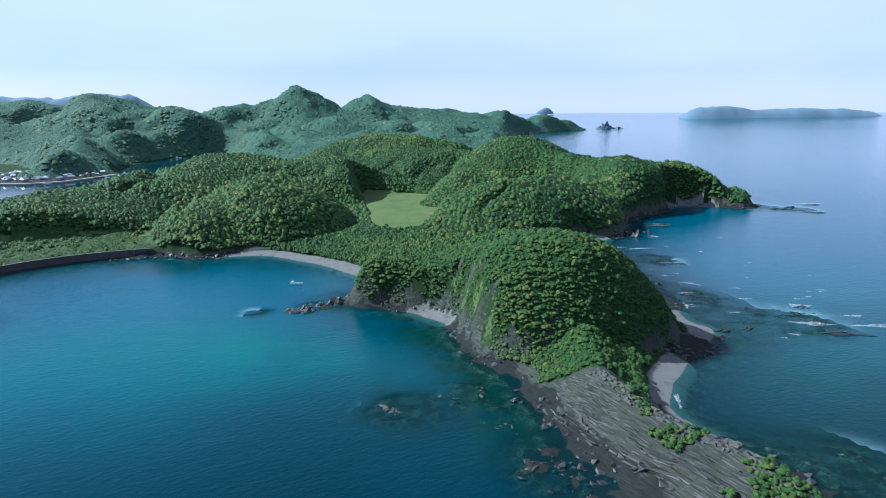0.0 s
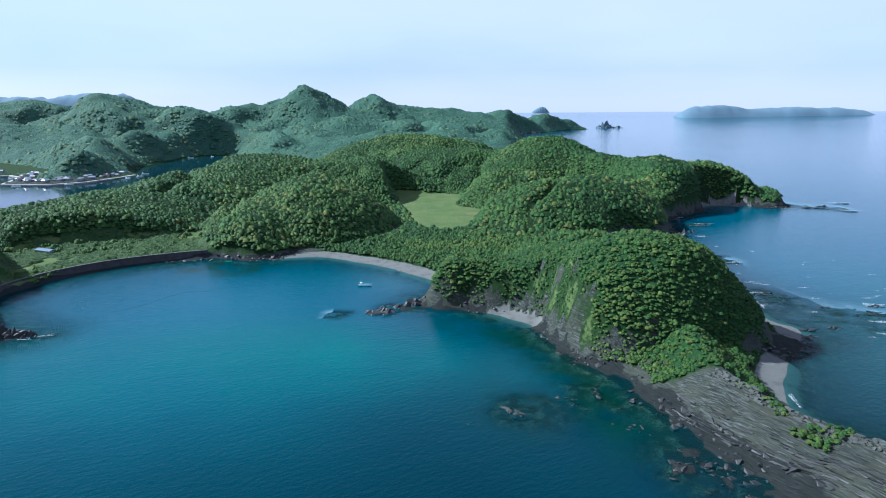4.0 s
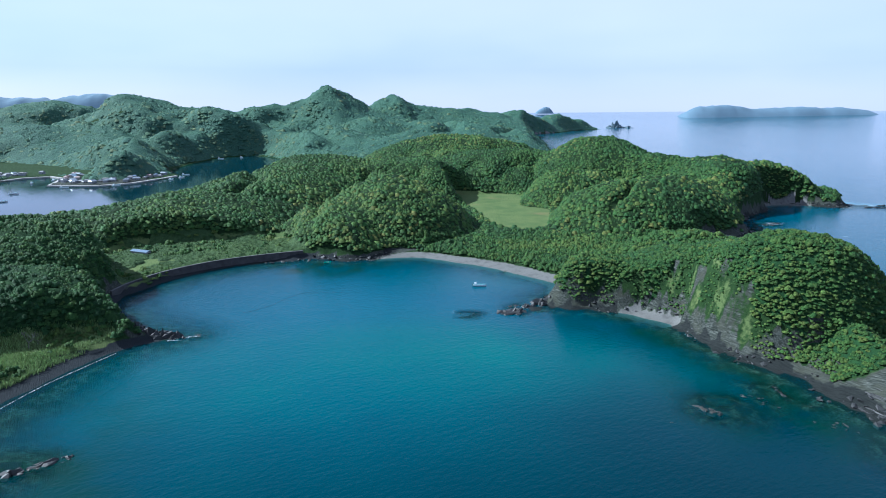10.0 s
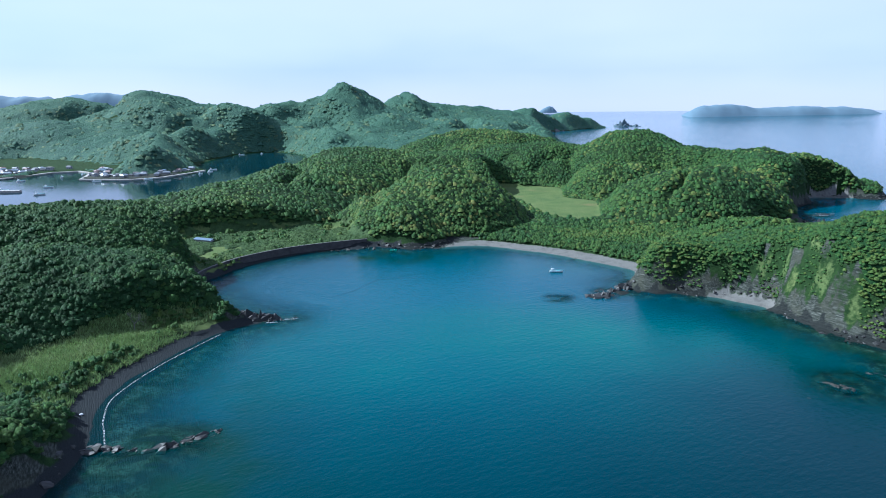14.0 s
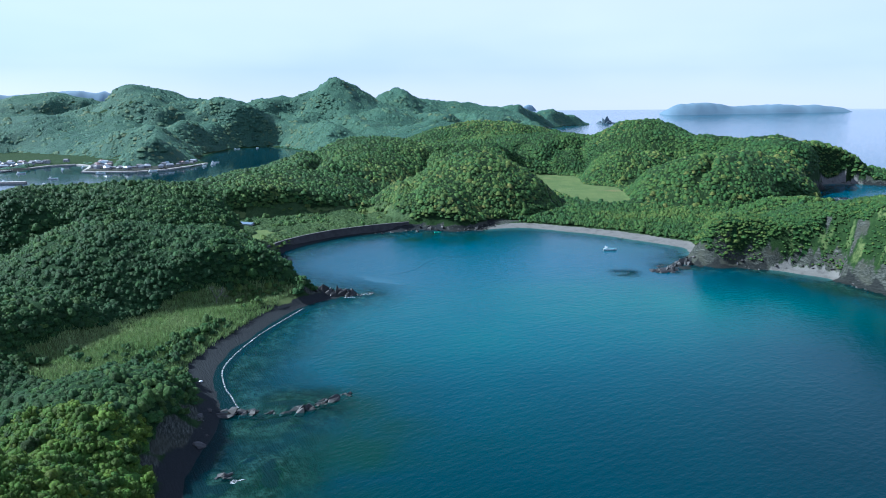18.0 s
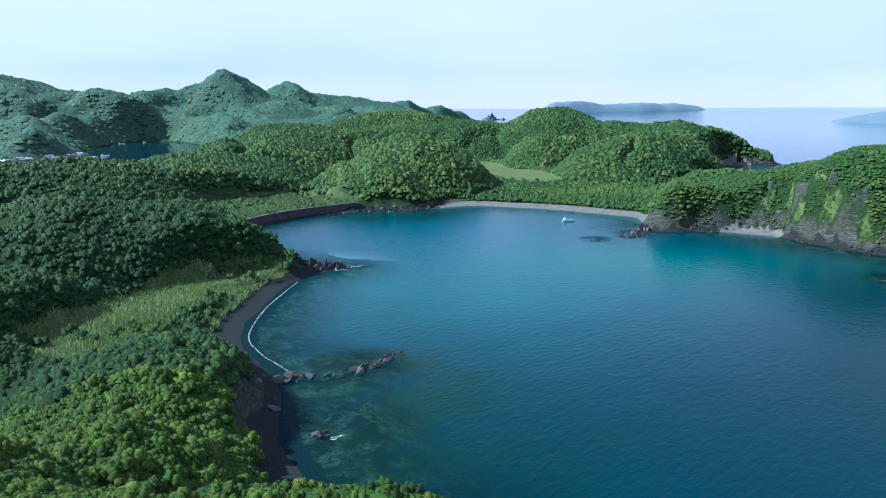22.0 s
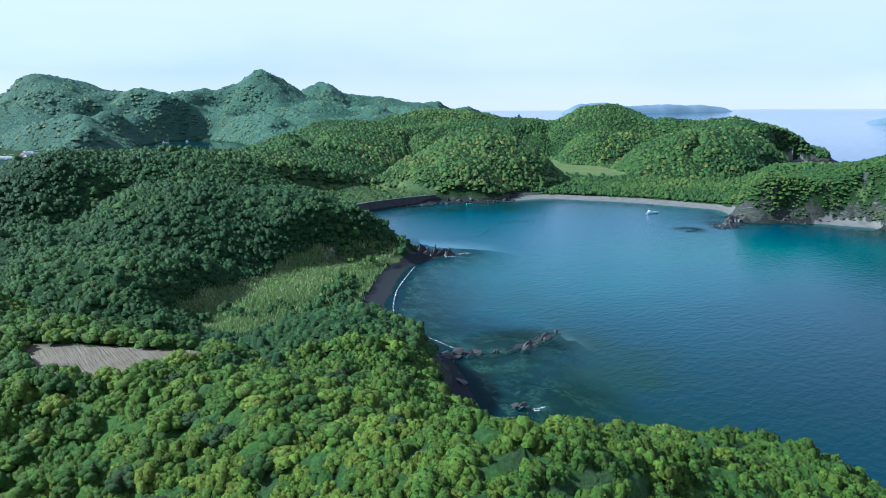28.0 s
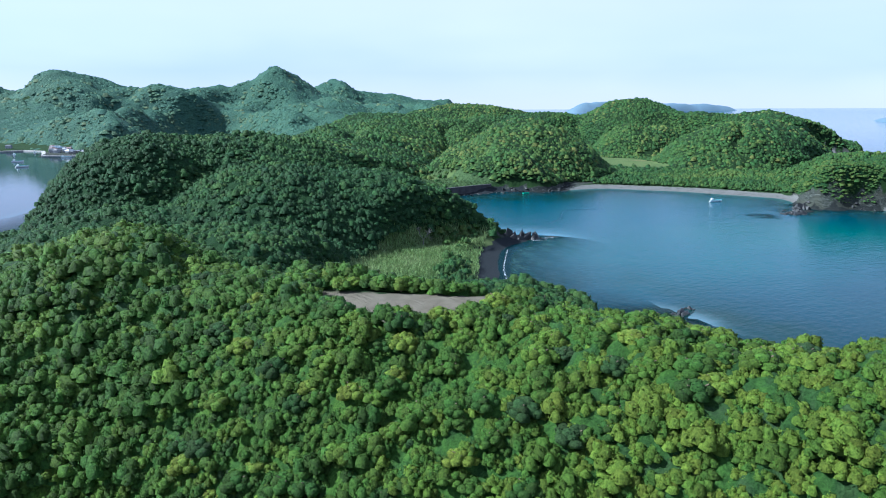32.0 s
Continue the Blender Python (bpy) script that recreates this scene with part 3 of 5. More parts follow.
# Dark patches: seaweed and reef, plus hill reflections painted along the shore
weed_and_reflection = 0.9 * patch(-165, 368, 40, 20, 10) + 0.8 * patch(-10, 262, 26, 20) + 0.8 * patch(6, 232, 16, 30, 20) + 0.8 * patch(18, 190, 30, 34, -60) + 0.75 * patch(-205, 132, 30, 34) + 0.5 * patch(-215, 175, 18, 30) + 0.6 * patch(110, 150, 30, 60)
weed_and_reflection = np.clip(weed_and_reflection * (0.75 + 1.3 * fbm(SX, SY, 12, 4, 63)), 0, 1) * near_sea
clear = np.clip(0.88 * np.exp(-np.maximum(depth, 0) / (1.5 + 1.2 * smooth(-150, -205, SX))), 0, 0.88) * smooth(5.5, 2.5, depth) * (1 - off)
# Brighter blue over bay and outer sea, painted in place of reflected sky
bay_blue = np.clip(0.85 * patch(-135, 300, 125, 100) + 0.3 * patch(-150, 200, 70, 55), 0, 1) * near_sea
bay_blue = np.maximum(bay_blue, 0.75 * smooth(95, 170, SX) * smooth(170, 360, SY))
wet = (depth > -1.2)
keep = wet[:-1, :-1] | wet[1:, :-1] | wet[:-1, 1:] | wet[1:, 1:]
sea = new("water", raw_mesh("water", np.stack([SX, SY, SZ], -1).reshape(-1, 3), grid_faces(*SX.shape, keep), water_mat,
                            [("shoal", shoal.ravel()), ("bay", bay_blue.ravel()), ("weed_and_reflection", weed_and_reflection.ravel()), ("clear", clear.ravel()), ("calm", (smooth(-300, -350, SX) * (1 - off)).ravel()), ("open", np.maximum(smooth(600, 1300, SY), smooth(-300, -350, SX)).ravel())], True))
tagged(sea, "calm blue-green sea with fine ripples and paler shallows", "sea", kind="structure")


# ---- trees ----


def ico(sub):
    bm = bmesh.new()
    bmesh.ops.create_icosphere(bm, subdivisions=sub, radius=1)
    v = np.array([p.co[:] for p in bm.verts])
    f = np.array([[q.index for q in t.verts] for t in bm.faces])
    bm.free()
    return v, f


ICO1, ICO2 = ico(1), ico(2)


def lump_form(rings):
    """A low dome of radius 1, open below: rings of corners and a top."""
    v, f, start = [], [], []
    for n, rad, z, turn in rings:
        start.append((len(v), n))
        v += [(rad * math.cos(k * 6.2832 / n + turn), rad * math.sin(k * 6.2832 / n + turn), z) for k in range(n)]
    for (a, n), (b, m) in zip(start[:-1], start[1:]):
        for k in range(n):
            j = (k + 1) % n
            f.append((a + k, a + j, b + (k * m // n) % m))
            if (k * m // n) % m != ((k + 1) * m // n) % m:
                f.append((a + j, b + ((k + 1) * m // n) % m, b + (k * m // n) % m))
    b, m = start[-1]
    if m == 3:
        f.append((b, b + 1, b + 2))
    else:
        v.append((0, 0, 0.98))
        f += [(b + k, b + (k + 1) % m, len(v) - 1) for k in range(m)]
    return np.array(v), np.array(f)


LUMP_FINE = lump_form([(6, 1.0, -0.35, 0.0), (6, 0.80, 0.55, 0.5)])
LUMP = lump_form([(6, 1.0, -0.35, 0.0), (3, 0.55, 0.82, 0.3)])


def puff(seed, lumps, form, flakes, size):
    """A rounded crown about 1 m in radius: many leafy lumps on a dome, with loose sprays over them."""
    r = np.random.default_rng(seed)
    lv, lf = form
    vs, fs, cs, count = [], [], [], 0
    small = 0.92 / math.sqrt(lumps) + 0.12 if lumps > 1 else 1.0
    for k in range(lumps):
        a, far = k * 2.4 + r.uniform(-0.4, 0.4), 0.0 if lumps == 1 else 0.82 * math.sqrt((k + 0.2) / lumps)
        c = np.array([far * math.cos(a), far * math.sin(a), 0.62 - 0.75 * far * far + r.uniform(-0.10, 0.10)])
        wide = small * r.uniform(0.8, 1.25)
        turn = r.uniform(0, 6.28)
        q = lv * r.uniform(0.86, 1.14, (len(lv), 1))
        q = np.stack([q[:, 0] * math.cos(turn) - q[:, 1] * math.sin(turn), q[:, 0] * math.sin(turn) + q[:, 1] * math.cos(turn), q[:, 2] * 0.85], -1)
        q[:, 0] += q[:, 2] * c[0] * 0.5
        q[:, 1] += q[:, 2] * c[1] * 0.5
        vs.append(q * wide + c)
        cs.append((c, wide))
        fs.append(lf + count)
        count += len(lv)
    if flakes:
        own = r.integers(0, lumps, flakes)
        d = r.normal(size=(flakes, 3))
        d[:, 2] = np.abs(d[:, 2]) * 0.9 - 0.1
        d /= np.linalg.norm(d, axis=1)[:, None]
        c = np.array([cs[k][0] for k in own]) + d * np.array([cs[k][1] for k in own])[:, None] * (1, 1, 0.85) * r.uniform(0.85, 1.1, (flakes, 1))
        nrm = d + r.normal(size=(flakes, 3)) * 0.45
        nrm /= np.linalg.norm(nrm, axis=1)[:, None]
        side = np.cross(nrm, r.normal(size=(flakes, 3)))
        side /= np.linalg.norm(side, axis=1)[:, None]
        up = np.cross(nrm, side)
        w = size * r.uniform(0.6, 1.3, (flakes, 1))
        vs.append(np.stack([c - side * w - up * w * 0.5, c + side * w - up * w * 0.5, c + up * w * 0.9], 1).reshape(-1, 3))
        fs.append(count + np.arange(3 * flakes).reshape(-1, 3))
    return np.concatenate(vs), np.concatenate(fs)


def scatter(x0, x1, y0, y1, step, seed):
    r = np.random.default_rng(seed)
    x, y = np.meshgrid(np.arange(x0, x1, step, dtype=float), np.arange(y0, y1, step, dtype=float))
    x[1::2] += step / 2
    x, y = x.ravel() + r.uniform(-0.5, 0.5, x.size) * step, y.ravel() + r.uniform(-0.5, 0.5, y.size) * step
    return x, y


def woods(name, label, x, y, radius, forms, mat, seed, tall=(0.6, 0.95), tint_shift=0.0, sink=0.2, pale=0.0):
    """Many crowns joined into one mesh."""
    r = np.random.default_rng(seed)
    z = sample(GZ, x, y)
    pick = r.integers(0, len(forms), len(x))
    blotch = 0.5 + 0.33 * fbm(x, y, 45, 3, 71) + r.normal(size=len(x)) * 0.16 + tint_shift
    blotch = np.where((r.uniform(size=len(x)) < pale) & (fbm(x, y, 60, 2, 77) > 0.08), r.uniform(0.9, 1.0, len(x)), np.clip(blotch, 0.08, 0.9))
    vs, fs, ts, count = [], [], [], 0
    for k, (fv, ff) in enumerate(forms):
        w = np.where(pick == k)[0]
        if not len(w):
            continue
        rad = radius * r.uniform(0.6, 1.15, len(w)) * np.where(r.uniform(size=len(w)) < 0.16, 1.5, 1.0)
        a = r.uniform(0, 6.283, len(w))
        c, q = np.cos(a)[:, None], np.sin(a)[:, None]
        px, py = fv[:, 0][None] * c - fv[:, 1][None] * q, fv[:, 0][None] * q + fv[:, 1][None] * c
        h = rad * r.uniform(*tall, len(w))
        v = np.stack([x[w][:, None] + px * rad[:, None], y[w][:, None] + py * rad[:, None],
                      (z[w] + rad * 0.5 - sink * rad)[:, None] + fv[:, 2][None] * h[:, None]], -1)
        vs.append(v.reshape(-1, 3))
        fs.append((ff[None] + (count + np.arange(len(w)) * len(fv))[:, None, None]).reshape(-1, 3))
        ts.append(np.repeat(np.clip(blotch[w], 0, 1), len(fv)))
        count += len(w) * len(fv)
    ob = new(name, raw_mesh(name, np.concatenate(vs), np.concatenate(fs), mat, [("tint", np.concatenate(ts))], True))
    return tagged(ob, label, "trees", kind="stuff")


def domes(x, y, radius, seed):
    """Crowded domes of uneven size seen from above: height 0 to 1 and a random number for each dome."""
    c = radius * 1.15
    ix, iy = np.floor(x / c), np.floor(y / c)
    best, own = np.zeros(x.shape), np.zeros(x.shape)
    for dx in (-1, 0, 1):
        for dy in (-1, 0, 1):
            jx, jy = ix + dx, iy + dy
            px, py = (jx + 0.08 + 0.84 * hashed(jx, jy, seed)) * c, (jy + 0.08 + 0.84 * hashed(jx, jy, seed + 1.7)) * c
            size = radius * (0.56 + 0.34 * hashed(jx, jy, seed + 3.1))
            h = np.sqrt(np.maximum(0, 1 - ((x - px) ** 2 + (y - py) ** 2) / size ** 2)) * (0.62 + 0.5 * hashed(jx, jy, seed + 4.9))
            own = np.where(h > best, hashed(jx, jy, seed + 6.3), own)
            best = np.maximum(best, h)
    return best, own


def wooded(x, y, seed=0):
    """1 where trees stand: dry ground, off the rock, the beaches, the field and the reeds."""
    z, s = sample(GZ, x, y), sample(GS, x, y)
    m = smooth(1.3, 2.2, z) * smooth(4, 7, s) * smooth(0.6, 0.35, sample(m_rock, x, y)) * smooth(0.5, 0.3, sample(m_sand + m_dark, x, y))
    for g, gap in ((IN_FIELD, 0.5), (IN_REED, 0.5), (IN_MEADOW, 1.0), (IN_BARE, 0.4)):
        m = m * smooth(-gap + 0.6, -gap - 0.8, sample(g, x, y) + 1.2 * fbm(x, y, 5, 2, 3))
    return m


def canopy(name, label, area, step, radius, tall, mat, sprays, size, seed, mask=None, shift=0.0, pale=0.0, ground_lift=0.0):
    """A closed low cover of bushes under the trees."""
    x0, x1, y0, y1 = area
    xs, ys = np.arange(x0, x1, step, dtype=float), np.arange(y0, y1, step, dtype=float)
    r = np.random.default_rng(seed)

    def surface(x, y):
        m = wooded(x, y) if mask is None else mask(x, y)
        wx, wy = x + 0.16 * radius * fbm(x, y, radius * 0.7, 2, seed + 5), y + 0.16 * radius * fbm(x, y, radius * 0.7, 2, seed + 9)
        big, own = domes(wx, wy, radius, seed)
        small, own2 = domes(wx, wy, radius * 0.36, seed + 20)
        stand = 1 + 0.35 * fbm(x, y, radius * 7, 2, seed + 2)
        h = tall * stand * (0.10 + 0.84 * big + 0.30 * small * (0.35 + 0.65 * big)) + 0.10 * tall * fbm(x, y, radius * 0.22, 2, seed + 13)
        tint = 0.46 + 0.30 * fbm(x, y, radius * 22, 3, 71) + 0.42 * (own - 0.5) + 0.16 * (own2 - 0.5) + shift
        if pale:
            tint = np.where((own > 1 - pale) & (fbm(x, y, 60, 2, 77) > -0.15), 0.93 + 0.07 * own2, tint)
        return sample(GZ, x, y) + ground_lift + h * m - 0.9 * (1 - m), np.clip(tint, 0, 1), m

    X, Y = np.meshgrid(xs, ys)
    Z, T, M = surface(X, Y)
    near = M > 0.04
    keep = near[:-1, :-1] | near[1:, :-1] | near[:-1, 1:] | near[1:, 1:]
    q = grid_faces(len(ys), len(xs), keep)
    used, back = np.unique(q, return_inverse=True)
    q = back.reshape(q.shape)
    v, t = np.stack([X, Y, Z], -1).reshape(-1, 3)[used], T.ravel()[used]
    tris = np.concatenate([q[:, (0, 1, 2)], q[:, (0, 2, 3)]])
    # leaf sprays
    if sprays:
        px, py = r.uniform(x0, x1, sprays), r.uniform(y0, y1, sprays)
        pz, pt, pm = surface(px, py)
        px, py, pz, pt = px[pm > 0.5], py[pm > 0.5], pz[pm > 0.5], pt[pm > 0.5]
        e = step * 0.7
        gx, gy = (surface(px + e, py)[0] - pz) / e, (surface(px, py + e)[0] - pz) / e
        n = np.stack([-gx, -gy, np.ones_like(gx)], -1)
        n = n / np.linalg.norm(n, axis=1)[:, None] + r.normal(size=n.shape) * 0.5
        n /= np.linalg.norm(n, axis=1)[:, None]
        a = np.cross(n, r.normal(size=n.shape))
        a /= np.linalg.norm(a, axis=1)[:, None]
        b = np.cross(n, a)
        k = size * r.uniform(0.6, 1.4, (len(px), 1))
        c = np.stack([px, py, pz], -1) + n * k * 0.35
        w = np.stack([c - a * k - b * k * 0.5, c + a * k - b * k * 0.5, c + b * k * 0.9], 1).reshape(-1, 3)
        tris = np.concatenate([tris, len(v) + np.arange(3 * len(px)).reshape(-1, 3)])
        v, t = np.concatenate([v, w]), np.concatenate([t, np.repeat(np.clip(pt + r.normal(size=len(pt)) * 0.09, 0, 1), 3)])
    return tagged(new(name, raw_mesh(name, v, tris, mat, [("tint", t)], True)), label, "trees", kind="stuff")


def free_land(x, y):
    """Where trees can stand: dry, not on rock, beach, field or reeds."""
    ok = (sample(GZ, x, y) > 2.2) & (sample(GS, x, y) > 7) & (sample(m_rock, x, y) < 0.45) & (sample(m_sand + m_dark, x, y) < 0.4)
    ok &= (sample(IN_FIELD, x, y) < -1) & (sample(IN_REED, x, y) < -1) & (sample(IN_MEADOW, x, y) < -2) & (sample(IN_BARE, x, y) < -0.6)
    return ok


FG = (-390, -205, 28, 128)    # the ridge that the camera passes over


def tree_trunk(seed):
    """A tapered trunk with four limbs, about 1 m tall."""
    r = np.random.default_rng(seed)
    bm = bmesh.new()

    def limb(p, q, r0, r1):
        p, q = Vector(p), Vector(q)
        turn = (q - p).to_track_quat("Z", "Y").to_matrix().to_4x4()
        m = Matrix.Translation((p + q) / 2) @ turn
        bmesh.ops.create_cone(bm, cap_ends=True, segments=6, radius1=r0, radius2=r1, depth=(q - p).length, matrix=m)
    limb((0, 0, -0.5), (0.03, 0.02, 0.45), 0.10, 0.07)
    for k in range(4):
        a = k * 1.6 + r.uniform(-0.3, 0.3)
        limb((0.03, 0.02, 0.4), (0.5 * math.cos(a), 0.5 * math.sin(a), 0.8 + r.uniform(-0.1, 0.1)), 0.06, 0.025)
    return bm


# single trees along the crest nearest the flight
tree_kinds = []
for k in range(5):
    stem = new("tree")
    tagged(stem, ("round-crowned evergreen tree with bright green leaves on the ridge", "broad evergreen tree with dense green leaves on the ridge")[k % 2], "tree", "trees on the near ridge")
    part("trunk", tree_trunk(k), bark, stem)
    v, f = puff(100 + k, 14, LUMP_FINE, 480, 0.06)
    leafy = new("crown", raw_mesh("crown", v, f, leaf_tree, (), True))
    leafy.parent = stem
    tree_kinds.append(stem)

x, y = scatter(*FG, 2.6, 11)
ok = free_land(x, y)
x, y = x[ok], y[ok]
single = (x > -305) & (x < -222) & (y > 62) & (y < 60 + 0.72 * np.abs(x + 225))
single &= np.cumsum(single) <= 290
r = np.random.default_rng(3)
z = sample(GZ, x, y)
for k, i in enumerate(np.where(single)[0]):
    size = 1.25 * r.uniform(0.75, 1.4)
    m = Matrix.LocRotScale((x[i], y[i], z[i] + 0.3 * size), Euler((0, 0, r.uniform(0, 6.28))), (size, size, size * r.uniform(0.75, 1.1)))
    if k < 5:
        tree_kinds[k].matrix_basis = m
    else:
        t = tree_kinds[k % 5]
        keep_scale = t.scale.copy()
        t.scale = (1, 1, 1)
        copy_thing(t, m)
        t.scale = keep_scale
# thickets: a low cover under the trees, and the trees' crowns over it
near_forms = [puff(120 + k, 9, LUMP, 210, 0.075) for k in range(7)]
ridge_forms = [puff(140 + k, 6, LUMP, 90, 0.10) for k in range(7)]
hill_forms = [puff(160 + k, 3, LUMP, 20, 0.14) for k in range(9)]
bay_forms = [puff(180 + k, 1, LUMP, 2, 0.30) for k in range(9)]
far_forms = [puff(200 + k, 1, LUMP, 0, 0.3) for k in range(9)]


def planted(area, step, seed, mask):
    """Places of trees, as dense on a slope as on the flat."""
    x, y = scatter(*area, step * 0.66, seed)
    e = 1.5
    slope = np.hypot(sample(GZ, x + e, y) - sample(GZ, x - e, y), sample(GZ, x, y + e) - sample(GZ, x, y - e)) / (2 * e)
    r = np.random.default_rng(seed + 300)
    ok = (mask(x, y) > 0.5) & (r.uniform(size=len(x)) < 0.44 * np.sqrt(1 + 1.3 * slope ** 2))
    return x[ok], y[ok]


def on_headland(x, y):
    return smooth(1.8, 3.5, sample(GZ, x, y) - 1.5 * fbm(x, y, 12, 3, 19)) * smooth(2.5, 5, sample(GS, x, y)) * smooth(0.75, 0.45, sample(m_rock, x, y)) * smooth(0.5, 0.3, sample(m_sand, x, y)) * smooth(0, -2, sample(spit, x, y)) * smooth(0.75, 0.45, sample(west_face, x, y) + 0.35 * fbm(x, y, 6, 2, 39))


def in_scrub(x, y):
    return wooded(x, y) * np.maximum(smooth(-5, -3, sample(IN_SCRUB, x, y)), np.where((y < 410) & (x > -128), 1, 0)) * np.where((y > 327) | (x < -62), 1, 0)


def on_bay_hills(x, y):
    return wooded(x, y) * smooth(-1, -3, sample(IN_SCRUB, x, y)) * np.where((y > 401) | (x > -215), 1, 0) * np.where((y < 405) & (x > -128), 0, 1)


def far_off(x, y):
    return wooded(x, y) * np.where((y > 936) | (x < -424), 1, 0) * smooth(1, -3, np.maximum(sample(IN_VILLAGE, x, y), -9))


canopy("foreground_thicket", "low dark green bushes under the trees of the ridge", (-392, -200, 36, 129), 0.7, 1.2, 1.1, leaf_near, 0, 0.17, 12, None, -0.15)
x, y = planted((-392, -200, 36, 129), 1.2, 12, lambda x, y: wooded(x, y) * np.where((x > -292) | (y > 60), 1, 0))
close = (y < 84) & (x > -318)
woods("near_trees", "dense sunlit evergreen trees with rounded bright green crowns", x[close], y[close], 0.98, near_forms, leaf_near, 13, (0.8, 1.4), 0.04)
woods("ridge_trees", "dense evergreen trees with rounded green crowns on the ridge", x[~close], y[~close], 1.15, ridge_forms, leaf_near, 15, (0.8, 1.3), 0.02)

x, y = planted((-430, -196, -85, 60), 3.4, 38, lambda x, y: wooded(x, y) * np.where((x < -292) | (y < 37), 1, 0))
woods("slope_trees", "dense evergreen woods on the slope behind the ridge", x, y, 2.6, hill_forms, leaf_near, 39, (0.7, 1.2), 0.04)
canopy("hillside_thicket", "low bushes under the trees of the hill beside the bay, darkened as in shade", (-412, -212, 128, 402), 1.4, 1.9, 1.2, leaf_under_shade, 0, 0.34, 14, None, -0.2)
x, y = planted((-412, -212, 128, 402), 1.75, 16, wooded)
woods("hillside_trees", "dense dark evergreen woods on the hill beside the bay", x, y, 1.32, hill_forms, leaf_wood, 17, (0.65, 1.2), -0.22, 0.3)
canopy("headland_thicket", "low green bushes covering the headland", (-62, 126, 186, 332), 1.2, 1.4, 0.4, leaf_under_shade, 0, 0.22, 16, on_headland, -0.1)
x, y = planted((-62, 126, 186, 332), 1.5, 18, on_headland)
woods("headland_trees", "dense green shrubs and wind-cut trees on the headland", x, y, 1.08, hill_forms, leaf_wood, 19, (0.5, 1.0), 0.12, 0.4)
canopy("beach_thicket", "low green cover behind the pale beach", (-134, 128, 322, 452), 1.3, 1.4, 0.8, leaf_under_shade, 0, 0.30, 24, in_scrub, 0.1)
x, y = planted((-134, 128, 322, 452), 1.9, 25, in_scrub)
woods("coastal_scrub", "low bright green coastal scrub behind the pale beach", x, y, 1.25, hill_forms, leaf_wood, 21, (0.6, 1.3), 0.05)
canopy("meadow_scrub", "low pale green scrub and grass on the flat behind the sea wall", (-304, -168, 310, 462), 0.9, 1.3, 1.3, leaf_meadow, 45000, 0.26, 26,
       lambda x, y: smooth(-3, -1, sample(IN_MEADOW, x, y)) * smooth(5, 7, sample(GS, x, y)) * smooth(-0.45, -0.25, fbm(x, y, 22, 3, 91)) * smooth(4, 7, np.hypot(x + 279, (y - 394) * 1.4)), -0.2)

x, y = planted((-304, -168, 310, 462), 4.2, 36, lambda x, y: smooth(-4, -1, sample(IN_MEADOW, x, y)) * smooth(0.02, 0.12, fbm(x, y, 16, 3, 93)) * smooth(5, 8, np.hypot(x + 279, (y - 394) * 1.4)))
woods("meadow_bushes", "scattered green bushes on the flat behind the sea wall", x, y, 1.5, hill_forms, leaf_wood, 37, (0.7, 1.3), 0.08)
x, y = scatter(55, 100, 108, 225, 1.5, 27)
edge = fbm(x, y, 9, 3, 17)
ok = (sample(spit, x, y) > -4) & (sample(GZ, x, y) > 4.5) & (edge > 0.16) & (sample(GS, x, y) > 5)
ok |= (np.hypot((x - 74) / 5, (y - 128) / 8) < 1) & (sample(GZ, x, y) > 2)
woods("spit_shrubs", "wind-cut green shrubs on the rocky spit", x[ok], y[ok], 1.0, hill_forms, leaf_wood, 28, (0.5, 0.9), 0.1)

canopy("bay_thicket", "low bushes under the woods behind the bay, darkened as in shade", (-425, 300, 386, 940), 2.4, 2.6, 1.7, leaf_under_shade, 0, 0.62, 18, on_bay_hills, -0.2)
x, y = planted((-425, 300, 386, 940), 1.8, 22, on_bay_hills)
woods("bay_woods", "dense evergreen woods on the rounded hills behind the bay", x, y, 1.4, bay_forms, leaf_wood, 23, (0.6, 1.05), 0.02, 0.5, 0.14)
canopy("distant_thicket", "hazy green cover on the distant hills", (-1500, 640, 730, 2700), 7.0, 8.0, 3.2, leaf_haze, 0, 1.7, 20, far_off, -0.2)
x, y = planted((-1500, 640, 730, 2700), 6.2, 29, far_off)
few = (y < 1800) | (np.random.default_rng(6).uniform(size=len(y)) < 0.5)
x, y = x[few], y[few]
woods("distant_woods", "hazy blue-green woods covering the distant hills", x, y, 3.7, far_forms, leaf_haze, 30, (0.45, 0.8), 0.05, 0.78, 0.14)

x, y = scatter(-60, 125, 170, 330, 1.0, 33)
gz, gs = sample(GZ, x, y), sample(GS, x, y)
ok = (gz > 2.5 + 2.0 * fbm(x, y, 12, 3, 19)) & (gs > 1.5) & (gs < 26) & (sample(spit, x, y) < -1) & (sample(m_sand, x, y) < 0.3) & (fbm(x, y, 7, 3, 29) > -0.25 + 0.5 * sample(m_rock, x, y)) & ((gs < 12) | (sample(west_face, x, y) > 0.2))
woods("cliff_shrubs", "low wind-cut shrubs and grass on the cliff slopes", x[ok], y[ok], 0.6, bay_forms, leaf_wood, 34, (0.5, 1.0), 0.12)

x, y = planted((-300, -220, 155, 255), 2.6, 40, lambda x, y: smooth(-2, 0, sample(IN_REED, x, y)) * smooth(0.1, 0.25, fbm(x, y, 13, 3, 95)) * smooth(8, 11, sample(GS, x, y)))
woods("reed_bushes", "dark green bushes standing among the pale reeds", x, y, 1.3, hill_forms, leaf_wood, 41, (0.8, 1.4), 0.0, -0.3)

